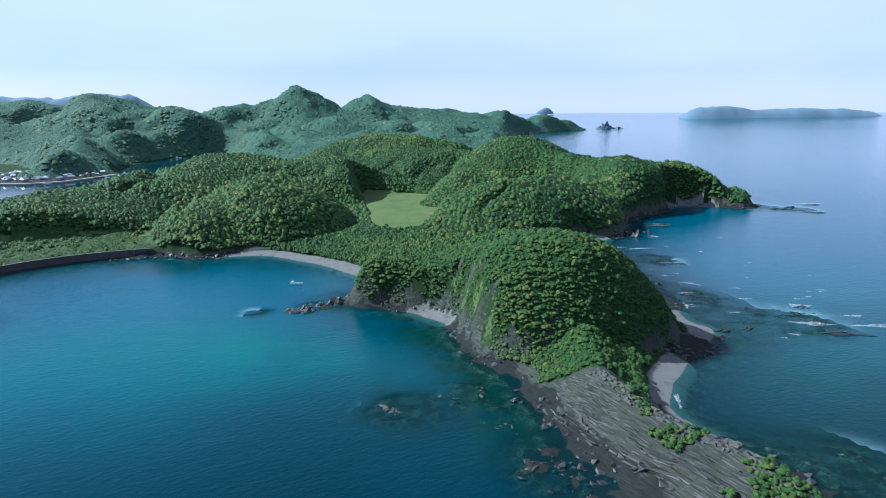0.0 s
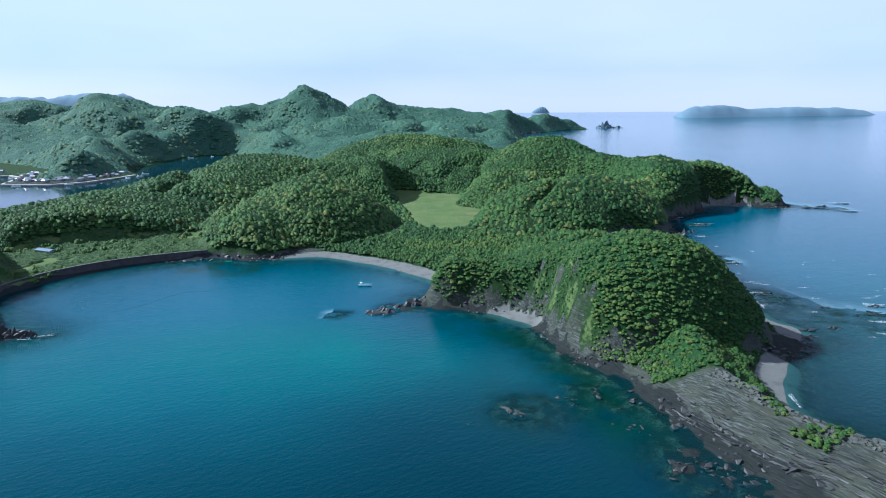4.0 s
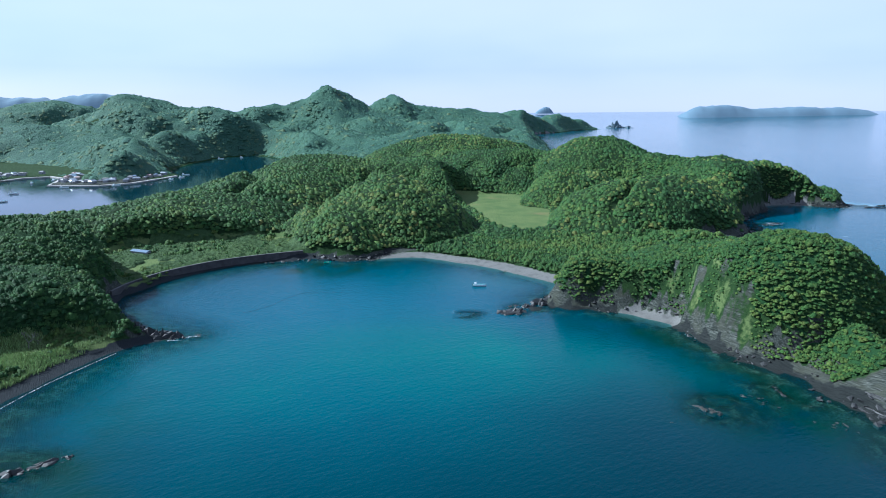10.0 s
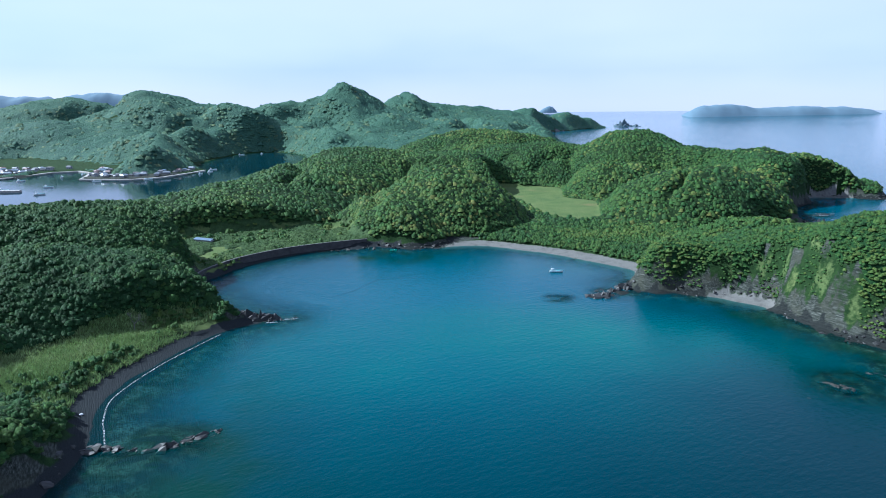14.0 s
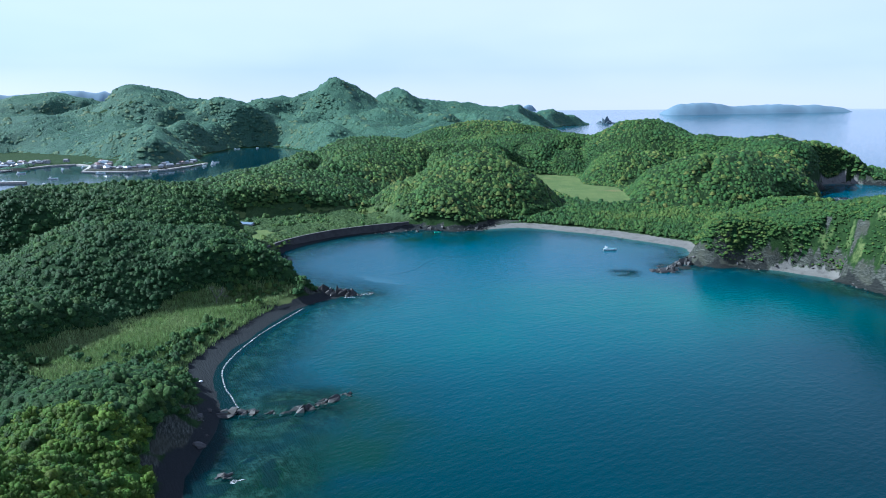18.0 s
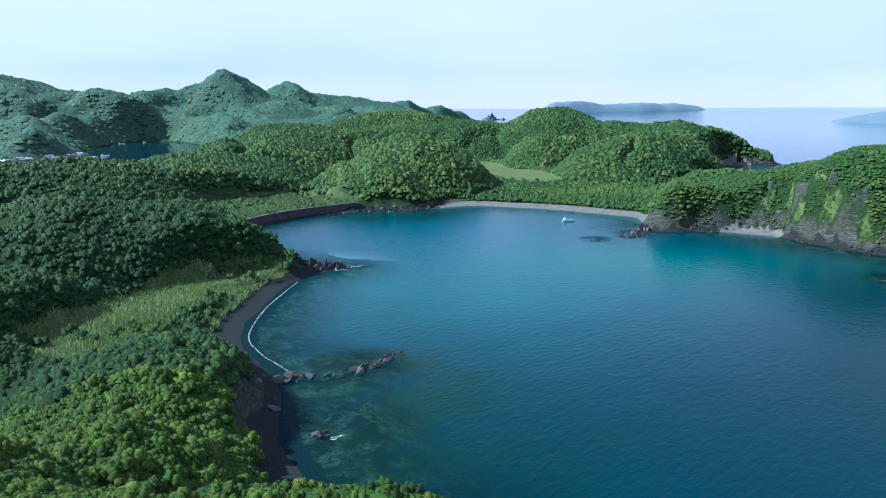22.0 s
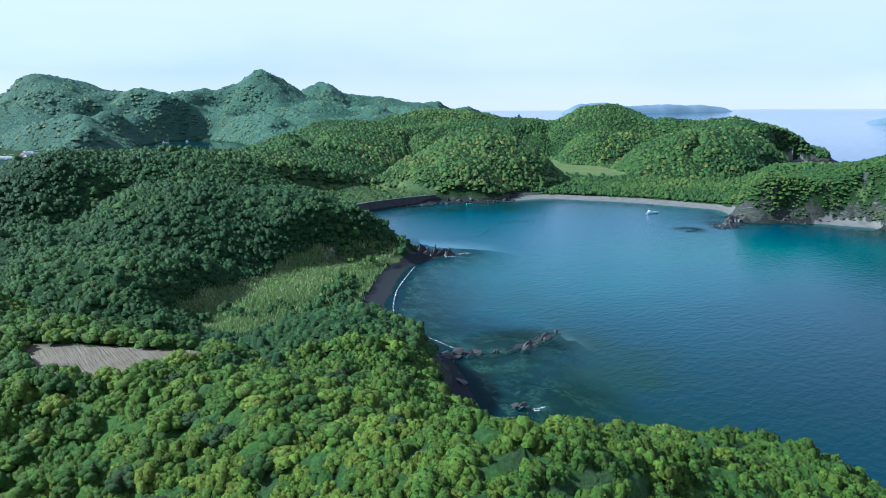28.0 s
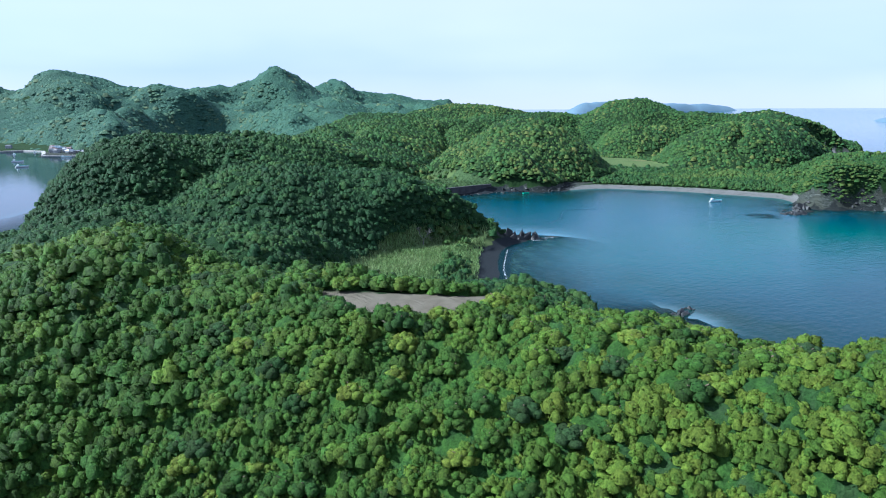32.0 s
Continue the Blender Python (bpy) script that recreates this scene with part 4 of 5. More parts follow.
# reeds: tufts of leaning blades
x, y = scatter(-300, -220, 155, 255, 1.0, 31)
ok = (sample(IN_REED, x, y) > -1.5) & (sample(GS, x, y) > 7)
x, y = x[ok], y[ok]
r = np.random.default_rng(5)
n, blades = len(x), 9
bx, by = np.repeat(x, blades) + r.normal(size=n * blades) * 0.4, np.repeat(y, blades) + r.normal(size=n * blades) * 0.4
bz = sample(GZ, bx, by) - 0.1
h = r.uniform(1.2, 2.3, n * blades) * (0.75 + 0.25 * fbm(bx, by, 12, 3, 8))
a, lean = r.uniform(0, 6.28, n * blades), r.uniform(0.1, 0.7, n * blades)
w = 0.10
side = np.stack([np.cos(a) * w, np.sin(a) * w, np.zeros_like(a)], -1)
foot = np.stack([bx, by, bz], -1)
tip = foot + np.stack([-np.sin(a) * lean * h, np.cos(a) * lean * h, h], -1)
mid = (foot + tip) / 2 + np.stack([np.zeros_like(h), np.zeros_like(h), h * 0.12], -1)
v = np.stack([foot - side, foot + side, mid + side, mid - side, tip], 1).reshape(-1, 3)
i = np.arange(n * blades)[:, None] * 5
f = np.concatenate([i + (0, 1, 2), i + (0, 2, 3), i + (3, 2, 4)])
tint = np.repeat(np.clip(0.5 + 0.5 * fbm(bx, by, 14, 3, 44), 0, 1), 5)
tagged(new("reed_bed", raw_mesh("reed_bed", v, f, leaf_reed, [("tint", tint)])), "tall pale green reeds behind the dark beach", "reeds", kind="stuff")


# ---- more materials ----
rock_dark = plain("wet_rock", (0.015, 0.0165, 0.016), 0.6, 0, 0.5, 0.9, 0.8)
rock_pale = plain("weathered_rock", (0.048, 0.051, 0.045), 0.85, 0, 0.45, 0.7, 0.8)
# The islet's rock is tinted blue, with haze put into its base colour
islet_haze_rock = plain("islet_haze_rock", (0.075, 0.11, 0.13), 1.0, 0, 0.15, 0.05, 0)
concrete = plain("concrete", (0.30, 0.29, 0.27), 0.85, 0, 0.3, 0.5, 0.3)
weathered = plain("weathered_concrete", (0.085, 0.085, 0.082), 0.85, 0, 0.3, 0.5, 0.3)
old_concrete = plain("stained_concrete", (0.040, 0.040, 0.040), 0.9, 0, 0.4, 0.35, 0.3)
hull_white = plain("hull_white", (0.75, 0.77, 0.76), 0.35, 0, 0.08, 1.2, 0)
deck_teal = plain("deck_teal", (0.14, 0.38, 0.40), 0.5, 0, 0.15, 1.5, 0)
boat_green = plain("boat_green", (0.05, 0.42, 0.28), 0.45, 0, 0.15, 1.5, 0)
dark_glass = plain("dark_glass", (0.03, 0.04, 0.05), 0.1, 0, 0.1, 1, 0)
engine_black = plain("engine_black", (0.03, 0.03, 0.035), 0.4, 0, 0.1, 1, 0)
wall_white = plain("plaster_white", (0.28, 0.29, 0.30), 0.8, 0, 0.12, 0.5, 0)
wall_cream = plain("plaster_cream", (0.24, 0.23, 0.21), 0.8, 0, 0.15, 0.5, 0)
wall_grey = plain("cladding_grey", (0.22, 0.23, 0.24), 0.7, 0, 0.15, 0.5, 0)
roof_slate = plain("roof_tile_grey", (0.075, 0.085, 0.10), 0.55, 0, 0.25, 0.8, 0.2)
roof_silver = plain("roof_metal", (0.22, 0.25, 0.28), 0.4, 0.3, 0.15, 0.6, 0)
roof_rust = plain("roof_tile_red", (0.17, 0.11, 0.10), 0.6, 0, 0.2, 0.8, 0.2)
roof_blue = plain("roof_blue", (0.09, 0.14, 0.19), 0.45, 0, 0.15, 0.8, 0)
tarp_blue = plain("tarp_blue", (0.10, 0.15, 0.21), 0.4, 0, 0.2, 1.0, 0.2)
dead_wood = plain("dead_wood", (0.15, 0.14, 0.13), 0.9, 0, 0.25, 3, 0.4)
# Blue-grey haze painted into the far islands' base colour
island_haze = plain("hazed_island", (0.085, 0.14, 0.185), 1.0, 0, 0.10, 0.01, 0)


def foam_material():
    m, nt, nodes, links, bsdf = material("sea_foam")
    bsdf.inputs["Base Color"].default_value = (0.85, 0.88, 0.9, 1)
    bsdf.inputs["Roughness"].default_value = 0.7
    clear = nodes.new("ShaderNodeBsdfTransparent")
    mx = nodes.new("ShaderNodeMixShader")
    links.new(ranged(nt, noise_of(nt, 1.6, 6, 0.8), 0.46, 0.78), mx.inputs[0])
    links.new(clear.outputs[0], mx.inputs[1])
    links.new(bsdf.outputs[0], mx.inputs[2])
    links.new(mx.outputs[0], nodes["Material Output"].inputs["Surface"])
    return m


foam_mat = foam_material()


# ---- rocks ----
def shards_of(seed, sx, sy, sz, form=None):
    """A craggy rock: angular blocks packed together, tilted with the bedding, highest in the middle."""
    r = np.random.default_rng(seed)
    shards = 1 if form is ICO1 else 7 if form is ICO2 else 16
    out = []
    for k in range(shards):
        far = 0.0 if shards == 1 else math.sqrt((k + 0.5) / shards)
        a, reach = k * 2.4 + r.uniform(-0.4, 0.4), 1.0 if shards == 1 else r.uniform(0.3, 0.5)
        bm = bmesh.new()
        p = r.normal(size=(13, 3))
        p /= np.linalg.norm(p, axis=1)[:, None]
        p[:, 2] += 0.25 * p[:, 0]
        for q in p * r.uniform(0.7, 1.05, (13, 1)):
            bm.verts.new(q)
        bmesh.ops.convex_hull(bm, input=bm.verts[:])
        bmesh.ops.delete(bm, geom=[q for q in bm.verts if not q.link_faces], context="VERTS")
        bm.verts.index_update()
        v, f = np.array([q.co[:] for q in bm.verts]), np.array([[q.index for q in t.verts] for t in bm.faces if len(t.verts) == 3])
        bm.free()
        tall = (1.0 - 0.75 * far) * r.uniform(0.7, 1.1)
        out.append((v * (reach * sx, reach * sy, tall * sz) + (0.7 * far * math.cos(a) * sx, 0.7 * far * math.sin(a) * sy, 0), f))
    return out


def sea_rock(x, y, sx, sy, h, turn, mat=None, label="dark craggy rock standing in the shallow sea", form=None):
    ob = new("sea_rock")
    for v, f in shards_of(int(abs(x * 7 + y * 13)) + 1, sx * 1.4, sy * 1.45, h * 1.5, form):
        block = new("block", raw_mesh("block", v, f, mat or rock_dark))
        block.parent = ob
    ob.matrix_basis = pose(x, y, -0.15 * h, 0, 0, turn)
    return tagged(ob, label, "rock", "rocks along the shore")


for x, y, sx, sy, h, turn in ((-65, 282, 6.5, 3.6, 3.0, 20), (-57, 289.5, 2.6, 2, 2.0, 0), (-50.5, 294, 4.6, 3.2, 3.4, 30), (-44, 298, 4.2, 3.0, 3.6, 20), (-38, 298, 6, 4, 5.0, 50), (-33, 293, 5, 3, 5.5, 20), (-26, 288, 4.5, 3, 4.5, -20),
                              (-222, 257, 5.5, 3.4, 5.4, -10), (-216, 253.5, 5.0, 2.8, 4.4, 15), (-210, 252, 4.0, 2.0, 4.4, 30), (-205, 252.5, 2.6, 1.3, 3.6, 50), (-227, 262, 4, 3, 6.0, 60)):
    sea_rock(x, y, sx, sy, h, turn)
for x, y, sx, sy, h, turn in ((-227, 151, 4.5, 2.2, 1.5, 10), (-222, 151, 2.6, 1.6, 1.0, 0), (-217, 151, 1.2, 1, 0.7, 0), (-210, 152, 4.2, 1.9, 1.8, 25),
                              (-203, 157, 4.0, 1.6, 1.3, 35), (-199, 160, 1.6, 1.2, 1.0, 0), (-221, 123, 1.8, 1.2, 0.8, 0), (-202, 252, 1.4, 0.9, 0.6, 0), (-197, 255, 1.4, 0.9, 0.5, 0)):
    sea_rock(x, y, sx, sy, h, turn, None, "low dark rock just above the water near the black beach", ICO2)


def reef(x, y, count, spread_x, spread_y, turn, size, label):
    """A broken reef: jagged pieces that just clear the water."""
    r = np.random.default_rng(int(abs(x * 3 + y * 5)))
    ob = new("reef")
    ob.matrix_basis = pose(x, y, 0, 0, 0, turn)
    for k in range(2 * count):
        v, f = shards_of(int(r.integers(1, 9999)), size * r.uniform(0.5, 1.4), size * r.uniform(0.4, 0.8), size * r.uniform(0.3, 0.6), ICO1)[0]
        piece = new("rock", raw_mesh("rock", v, f, rock_brown))
        piece.parent = ob
        piece.matrix_basis = pose(r.normal() * spread_x, r.normal() * spread_y, -0.12 - 0.12 * size, 0, 0, r.uniform(-30, 30))
    return tagged(ob, label, "reef", "rocks along the shore")


rock_brown = plain("reef_rock", (0.022, 0.021, 0.017), 0.7, 0, 0.5, 1.2, 0.8)
reef(-15, 183, 9, 3.6, 1.2, -40, 1.7, "broken brown reef awash in the shallows off the headland")
reef(-30, 176, 3, 1.0, 0.6, 0, 1.1, "small brown reef barely covered by the sea")
reef(2, 190, 6, 3, 1.5, -50, 1.2, "scattered brown rocks in the shallows below the cliff")
reef(18, 172, 7, 3.5, 2, -60, 1.3, "dark rocks awash beside the spit")
reef(31, 150, 8, 7, 1.8, -68, 1.1, "dark rocks awash beside the spit")
reef(-84, 279, 5, 3, 1.2, 5, 0.8, "pale submerged reef showing in the bay")
reef(-206, 155, 7, 3, 0.9, 30, 1.2, "broken dark reef near the black beach")
reef(150, 272, 10, 12, 5, -10, 1.2, "scattered dark rocks awash off the outer shore")
reef(126, 300, 8, 7, 6, 0, 1.1, "scattered dark rocks awash off the outer shore")
reef(104, 242, 10, 3, 6, 0, 1.5, "dark rocks at the foot of the headland")
for x, y, sx, sy, h, turn in ((165, 287, 3.5, 2, 0.9, 0), (163, 251, 9, 1.8, 1.3, -12), (116, 255, 5, 1.6, 1.0, 10), (127, 257, 3, 1.6, 0.9, 0), (110, 246, 4, 2.5, 1.4, 20),
                              (121, 308, 4, 1.6, 0.8, -10), (137, 372, 5, 1.4, 0.7, -5), (171, 500, 6, 1.6, 1.0, 5), (150, 468, 4, 3, 2.6, 30), (137, 454, 5, 4, 5.0, 20),
                              (156, 520, 4, 3, 2.4, 10), (303, 579, 11, 2.6, 1.8, 5), (324, 558, 8, 2, 1.0, -5), (318, 590, 6, 2, 1.2, 0), (345, 604, 8, 2, 0.9, 0), (140, 285, 3, 1.5, 0.8, 0)):
    sea_rock(x, y, sx, sy, h, turn, None, "dark wave-washed rock off the outer shore", ICO2)
stack = sea_rock(665, 2720, 34, 24, 30, 20, islet_haze_rock, "steep rock islet off the distant cape")
sea_rock(712, 2700, 22, 12, 12, 0, islet_haze_rock, "low rock beside the distant islet", ICO2)

# loose boulders along rocky shores
x, y = scatter(-250, 300, 100, 620, 2.6, 41)
gz = sample(GZ, x, y)
ok = (gz > -0.5) & (gz < 3.0) & (sample(m_rock, x, y) > 0.4) & (fbm(x, y, 15, 3, 55) > -0.1)
x, y, gz = x[ok], y[ok], gz[ok]
r = np.random.default_rng(9)
shapes = [shards_of(200 + k, 1, 0.8, 0.6, ICO1)[0] for k in range(6)]
vs, fs, count = [], [], 0
for i in range(len(x)):
    v, f = shapes[i % 6]
    a, size = r.uniform(0, 6.28), r.uniform(0.4, 1.0) ** 2 * 2.0
    c, q = math.cos(a), math.sin(a)
    vs.append(np.stack([(v[:, 0] * c - v[:, 1] * q) * size + x[i], (v[:, 0] * q + v[:, 1] * c) * size + y[i], v[:, 2] * size + gz[i]], -1))
    fs.append(f + count)
    count += len(v)
tagged(new("shore_boulders", raw_mesh("shore_boulders", np.concatenate(vs), np.concatenate(fs), rock_dark)), "scattered dark boulders along the rocky shore", "boulders", kind="stuff")

# tilted ledges of bedded rock on the spit and the cliffs
slabs = {True: ([], []), False: ([], [])}
CUBE = np.array([[a, b, c] for a in (-1, 1) for b in (-1, 1) for c in (-1, 1)], float)
CUBE_F = np.array([[0, 1, 3], [0, 3, 2], [4, 6, 7], [4, 7, 5], [0, 4, 5], [0, 5, 1], [2, 3, 7], [2, 7, 6], [0, 2, 6], [0, 6, 4], [1, 5, 7], [1, 7, 3]])
SPIT_CREST = curve_through([(48, 190), (54, 176), (60.6, 162), (66, 153), (72, 146), (77, 135), (79, 127)], False, 6)
for i in range(520):
    low_slab = i >= 330
    at = r.uniform(0, len(SPIT_CREST) - 1.01)
    a, b = SPIT_CREST[int(at)], SPIT_CREST[int(at) + 1]
    cx, cy = a + (b - a) * (at - int(at))
    yaw = math.atan2(b[1] - a[1], b[0] - a[0]) + math.pi / 2
    if low_slab:      # platform at the western foot
        off_axis = r.choice([-19.0, -17.4, -15.8, -14.0, -12.6]) + r.normal() * 0.3
        half = (r.uniform(0.1, 0.25), r.uniform(1.0, 3.0), r.uniform(0.08, 0.16))
    elif i < 260:     # broken outcrops along the crest
        off_axis = r.choice([-2.6, -1.2, 0.3]) + r.normal() * 0.3
        half = (r.uniform(0.15, 0.4), r.uniform(0.3, 1.1), r.uniform(0.15, 0.4))
    else:             # edges of the beds on the western face
        off_axis = r.choice([-4.2, -6.0, -7.6, -9.5, -11.0]) + r.normal() * 0.25
        half = (r.uniform(0.05, 0.12), r.uniform(0.8, 2.6), r.uniform(0.05, 0.12))
    px, py = cx + off_axis * 0.93, cy + off_axis * 0.36
    pz = float(sample(GZ, np.array([px]), np.array([py]))[0])
    if pz < -0.5:
        continue
    box = CUBE * half + r.normal(size=(8, 3)) * (0.10, 0.2, 0.10)
    m = np.array((Matrix.Translation((px, py, pz + 0.05)) @ Matrix.Rotation(yaw + r.normal() * 0.05, 4, "Z") @ Matrix.Rotation(0.45 + r.normal() * 0.12, 4, "Y")))
    sv, sf = slabs[low_slab]
    sv.append(box @ m[:3, :3].T + m[:3, 3])
    sf.append(CUBE_F + 8 * len(sf))
for low_slab, name, label, mat in ((False, "rock_ledges", "tilted ledges of grey bedded rock along the crest of the spit", rock_pale), (True, "rock_platform", "dark wave-washed strata at the foot of the spit", rock_dark)):
    sv, sf = slabs[low_slab]
    tagged(new(name, raw_mesh(name, np.concatenate(sv), np.concatenate(sf), mat)), label, "rock ledges", kind="stuff")

# ---- foam ----
vs, fs, count = [], [], 0


def foam_patch(x, y, rx, ry, turn=0.0):
    global count
    a = np.linspace(0, 6.283, 25)[:-1]
    rad = 1 + 0.35 * np.sin(a * 3 + x) + 0.25 * np.sin(a * 7 + y)
    c, q = math.cos(radians(turn)), math.sin(radians(turn))
    u, w = np.cos(a) * rx * rad, np.sin(a) * ry * rad
    ring = np.stack([x + u * c - w * q, y + u * q + w * c, np.full(24, 0.07)], -1)
    vs.append(np.concatenate([[[x, y, 0.09]], ring]))
    k = np.arange(24)
    fs.append(np.stack([np.zeros(24, int), 1 + k, 1 + (k + 1) % 24], -1) + count)
    count += 25


def foam_line(pts, width):
    global count
    p = curve_through(pts, False, 8)
    t = np.gradient(p, axis=0)
    n = np.stack([-t[:, 1], t[:, 0]], -1) / np.linalg.norm(t, axis=1)[:, None]
    w = width * (0.6 + 0.6 * vnoise(p[:, 0] * 0.6, p[:, 1] * 0.6, 3))[:, None]
    left, right = p - n * w, p + n * w
    k = np.arange(len(p) - 1) * 2
    both = np.stack([left, right], 1).reshape(-1, 2)
    vs.append(np.concatenate([both, np.full((len(both), 1), 0.08)], 1))
    fs.append(np.concatenate([np.stack([k, k + 1, k + 3], -1), np.stack([k, k + 3, k + 2], -1)]) + count)
    count += len(both)


foam_line([(-225.5, 154), (-228.5, 160), (-232.5, 168), (-236, 182), (-232.5, 204), (-226.5, 222), (-221, 236)], 0.22)
surf = np.random.default_rng(17)
for k in range(36):
    x, y = surf.uniform(114, 205), 246 + 260 * surf.uniform() ** 1.5
    if sample(GZ, np.array([x]), np.array([y]))[0] < -0.3:
        foam_patch(x, y, surf.uniform(0.8, 3.2), surf.uniform(0.3, 0.8), surf.normal() * 15)
for x, y, rx, ry, turn in ((110, 417, 9, 1.2, 0), (128, 413, 8, 1.5, 10), (171, 503, 7, 1.5, 0), (165, 496, 8, 1.2, 5), (121, 310, 4, 1.2, 0), (165, 289, 4.5, 2.5, 0), (181, 274, 4, 1.2, 0), (156, 264, 6, 2.2, -10),
                           (181, 261, 7, 1.6, 0), (131, 279, 2.5, 0.7, 0), (346, 612, 12, 1.6, 0), (312, 590, 10, 1.5, 0), (330, 566, 9, 1.3, 0), (137, 374, 6, 0.9, 0), (150, 452, 4, 1.5, 20), (163, 532, 5, 2, 30),
                           (-218, 121, 1.2, 0.6, 20),  (100, 444, 7, 1.0, 60), (88, 226, 3, 0.8, 40), (74, 190, 5, 0.7, 80), (113, 290, 5, 0.8, 80),
                           (145, 300, 3, 0.6, 0), (170, 300, 3, 0.6, 0), (128, 330, 4, 0.7, 0), (188, 246, 5, 0.8, 0), (-205, 249, 2.5, 0.6, 0), (-199, 253, 2.6, 0.6, 10), (280, 578, 8, 0.9, 10)):
    foam_patch(x, y, rx, ry, turn)
tagged(new("sea_foam", raw_mesh("sea_foam", np.concatenate(vs), np.concatenate(fs), foam_mat)), "white surf and foam around rocks and along the beach", "foam", kind="stuff")


# ---- distant islands ----
def island(name, label, a, b, foot, tops, depth):
    """A far ridge from a to b on the sea, with heights along it."""
    n, m = 120, 14
    u = np.linspace(0, 1, n)
    h = np.interp(u, np.linspace(0, 1, len(tops)), tops)
    h = h * (1 + 0.10 * fbm(u * 40, u * 0, 4, 4, 5)) * smooth(0, 0.03, u) * smooth(1, 0.97, u)
    w = np.linspace(-1, 1, m)
    prof = (1 - np.abs(w) ** 2.2)
    dx, dy = b[0] - a[0], b[1] - a[1]
    length = math.hypot(dx, dy)
    X = a[0] + dx * u[:, None] - dy / length * depth * w[None]
    Y = a[1] + dy * u[:, None] + dx / length * depth * w[None]
    Z = foot + h[:, None] * prof[None] * (1 + 0.12 * fbm(X, Y, 90, 3, 7)) - 2
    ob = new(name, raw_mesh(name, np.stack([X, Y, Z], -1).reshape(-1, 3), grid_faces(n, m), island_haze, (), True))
    return tagged(ob, label, "island", kind="structure")


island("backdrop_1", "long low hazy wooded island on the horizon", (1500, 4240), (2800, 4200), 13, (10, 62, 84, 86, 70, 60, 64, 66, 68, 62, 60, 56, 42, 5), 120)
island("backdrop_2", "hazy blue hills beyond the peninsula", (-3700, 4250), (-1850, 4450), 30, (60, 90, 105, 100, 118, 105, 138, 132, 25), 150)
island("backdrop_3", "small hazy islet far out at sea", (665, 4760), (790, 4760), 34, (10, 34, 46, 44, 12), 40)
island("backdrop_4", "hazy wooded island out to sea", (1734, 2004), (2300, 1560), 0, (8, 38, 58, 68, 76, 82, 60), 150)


# ---- sea wall ----
wall = new("sea_wall")
tagged(wall, "long curved dark concrete sea wall behind the bay beach", "sea wall", kind="structure")
line = curve_through([(-256, 306), (-254, 322), (-245, 345), (-226, 368), (-202, 384), (-180, 394)], False, 6)
for a, b in zip(line[:-1], line[1:]):
    d = b - a
    length = float(np.hypot(*d))
    bm = bmesh.new()
    bmesh.ops.create_cube(bm, size=1, matrix=Matrix.Diagonal((length - 0.06, 0.7, 4.2, 1)))
    for v in bm.verts:
        if v.co.z < 0:
            v.co.y += math.copysign(0.45, v.co.y)
    bmesh.ops.bevel(bm, geom=bm.edges[:], offset=0.05, segments=1, affect="EDGES")
    ob = part("wall_panel", bm, old_concrete, wall)
    ob.matrix_basis = pose((a[0] + b[0]) / 2, (a[1] + b[1]) / 2, 2.2, 0, 0, math.degrees(math.atan2(d[1], d[0])))
    bm = bmesh.new()
    bmesh.ops.create_cube(bm, size=1, matrix=Matrix.Diagonal((length - 0.03, 0.95, 0.25, 1)))
    ob = part("coping", bm, weathered, wall)
    ob.matrix_basis = pose((a[0] + b[0]) / 2, (a[1] + b[1]) / 2, 4.43, 0, 0, math.degrees(math.atan2(d[1], d[0])))


# ---- boats ----
def box_bm(sx, sy, sz, at=(0, 0, 0), bevel=0.03):
    bm = bmesh.new()
    bmesh.ops.create_cube(bm, size=1, matrix=Matrix.Translation(at) @ Matrix.Diagonal((sx, sy, sz, 1)))
    if bevel:
        bmesh.ops.bevel(bm, geom=bm.edges[:], offset=bevel, segments=2, affect="EDGES")
    return bm


def hull_bm(length, beam, depth, inner=False):
    """An open hull lofted along x, bow at +x."""
    bm = bmesh.new()
    rings = []
    for k in range(13):
        u = k / 12
        w = beam / 2 * (1 - max(0, (u - 0.45) / 0.55) ** 2.2) * (0.88 + 0.12 * min(1, u * 4))
        sheer = depth * (1 + 0.35 * u * u)
        x = (u - 0.5) * length
        keel = -depth * 0.35 * (1 - u ** 4)
        inset = 0.12 if inner else 0.0
        prof = [(-w + inset, sheer - inset * 1.5), (-w * 0.9 + inset, 0.12 * depth + inset), (-w * 0.45, keel + inset), (w * 0.45, keel + inset), (w * 0.9 - inset, 0.12 * depth + inset), (w - inset, sheer - inset * 1.5)]
        rings.append([bm.verts.new((x, py, pz)) for py, pz in prof])
    for a, b in zip(rings[:-1], rings[1:]):
        for i in range(5):
            bm.faces.new((a[i], a[i + 1], b[i + 1], b[i]))
    bm.faces.new(rings[0])
    bmesh.ops.recalc_face_normals(bm, faces=bm.faces[:])
    return bm


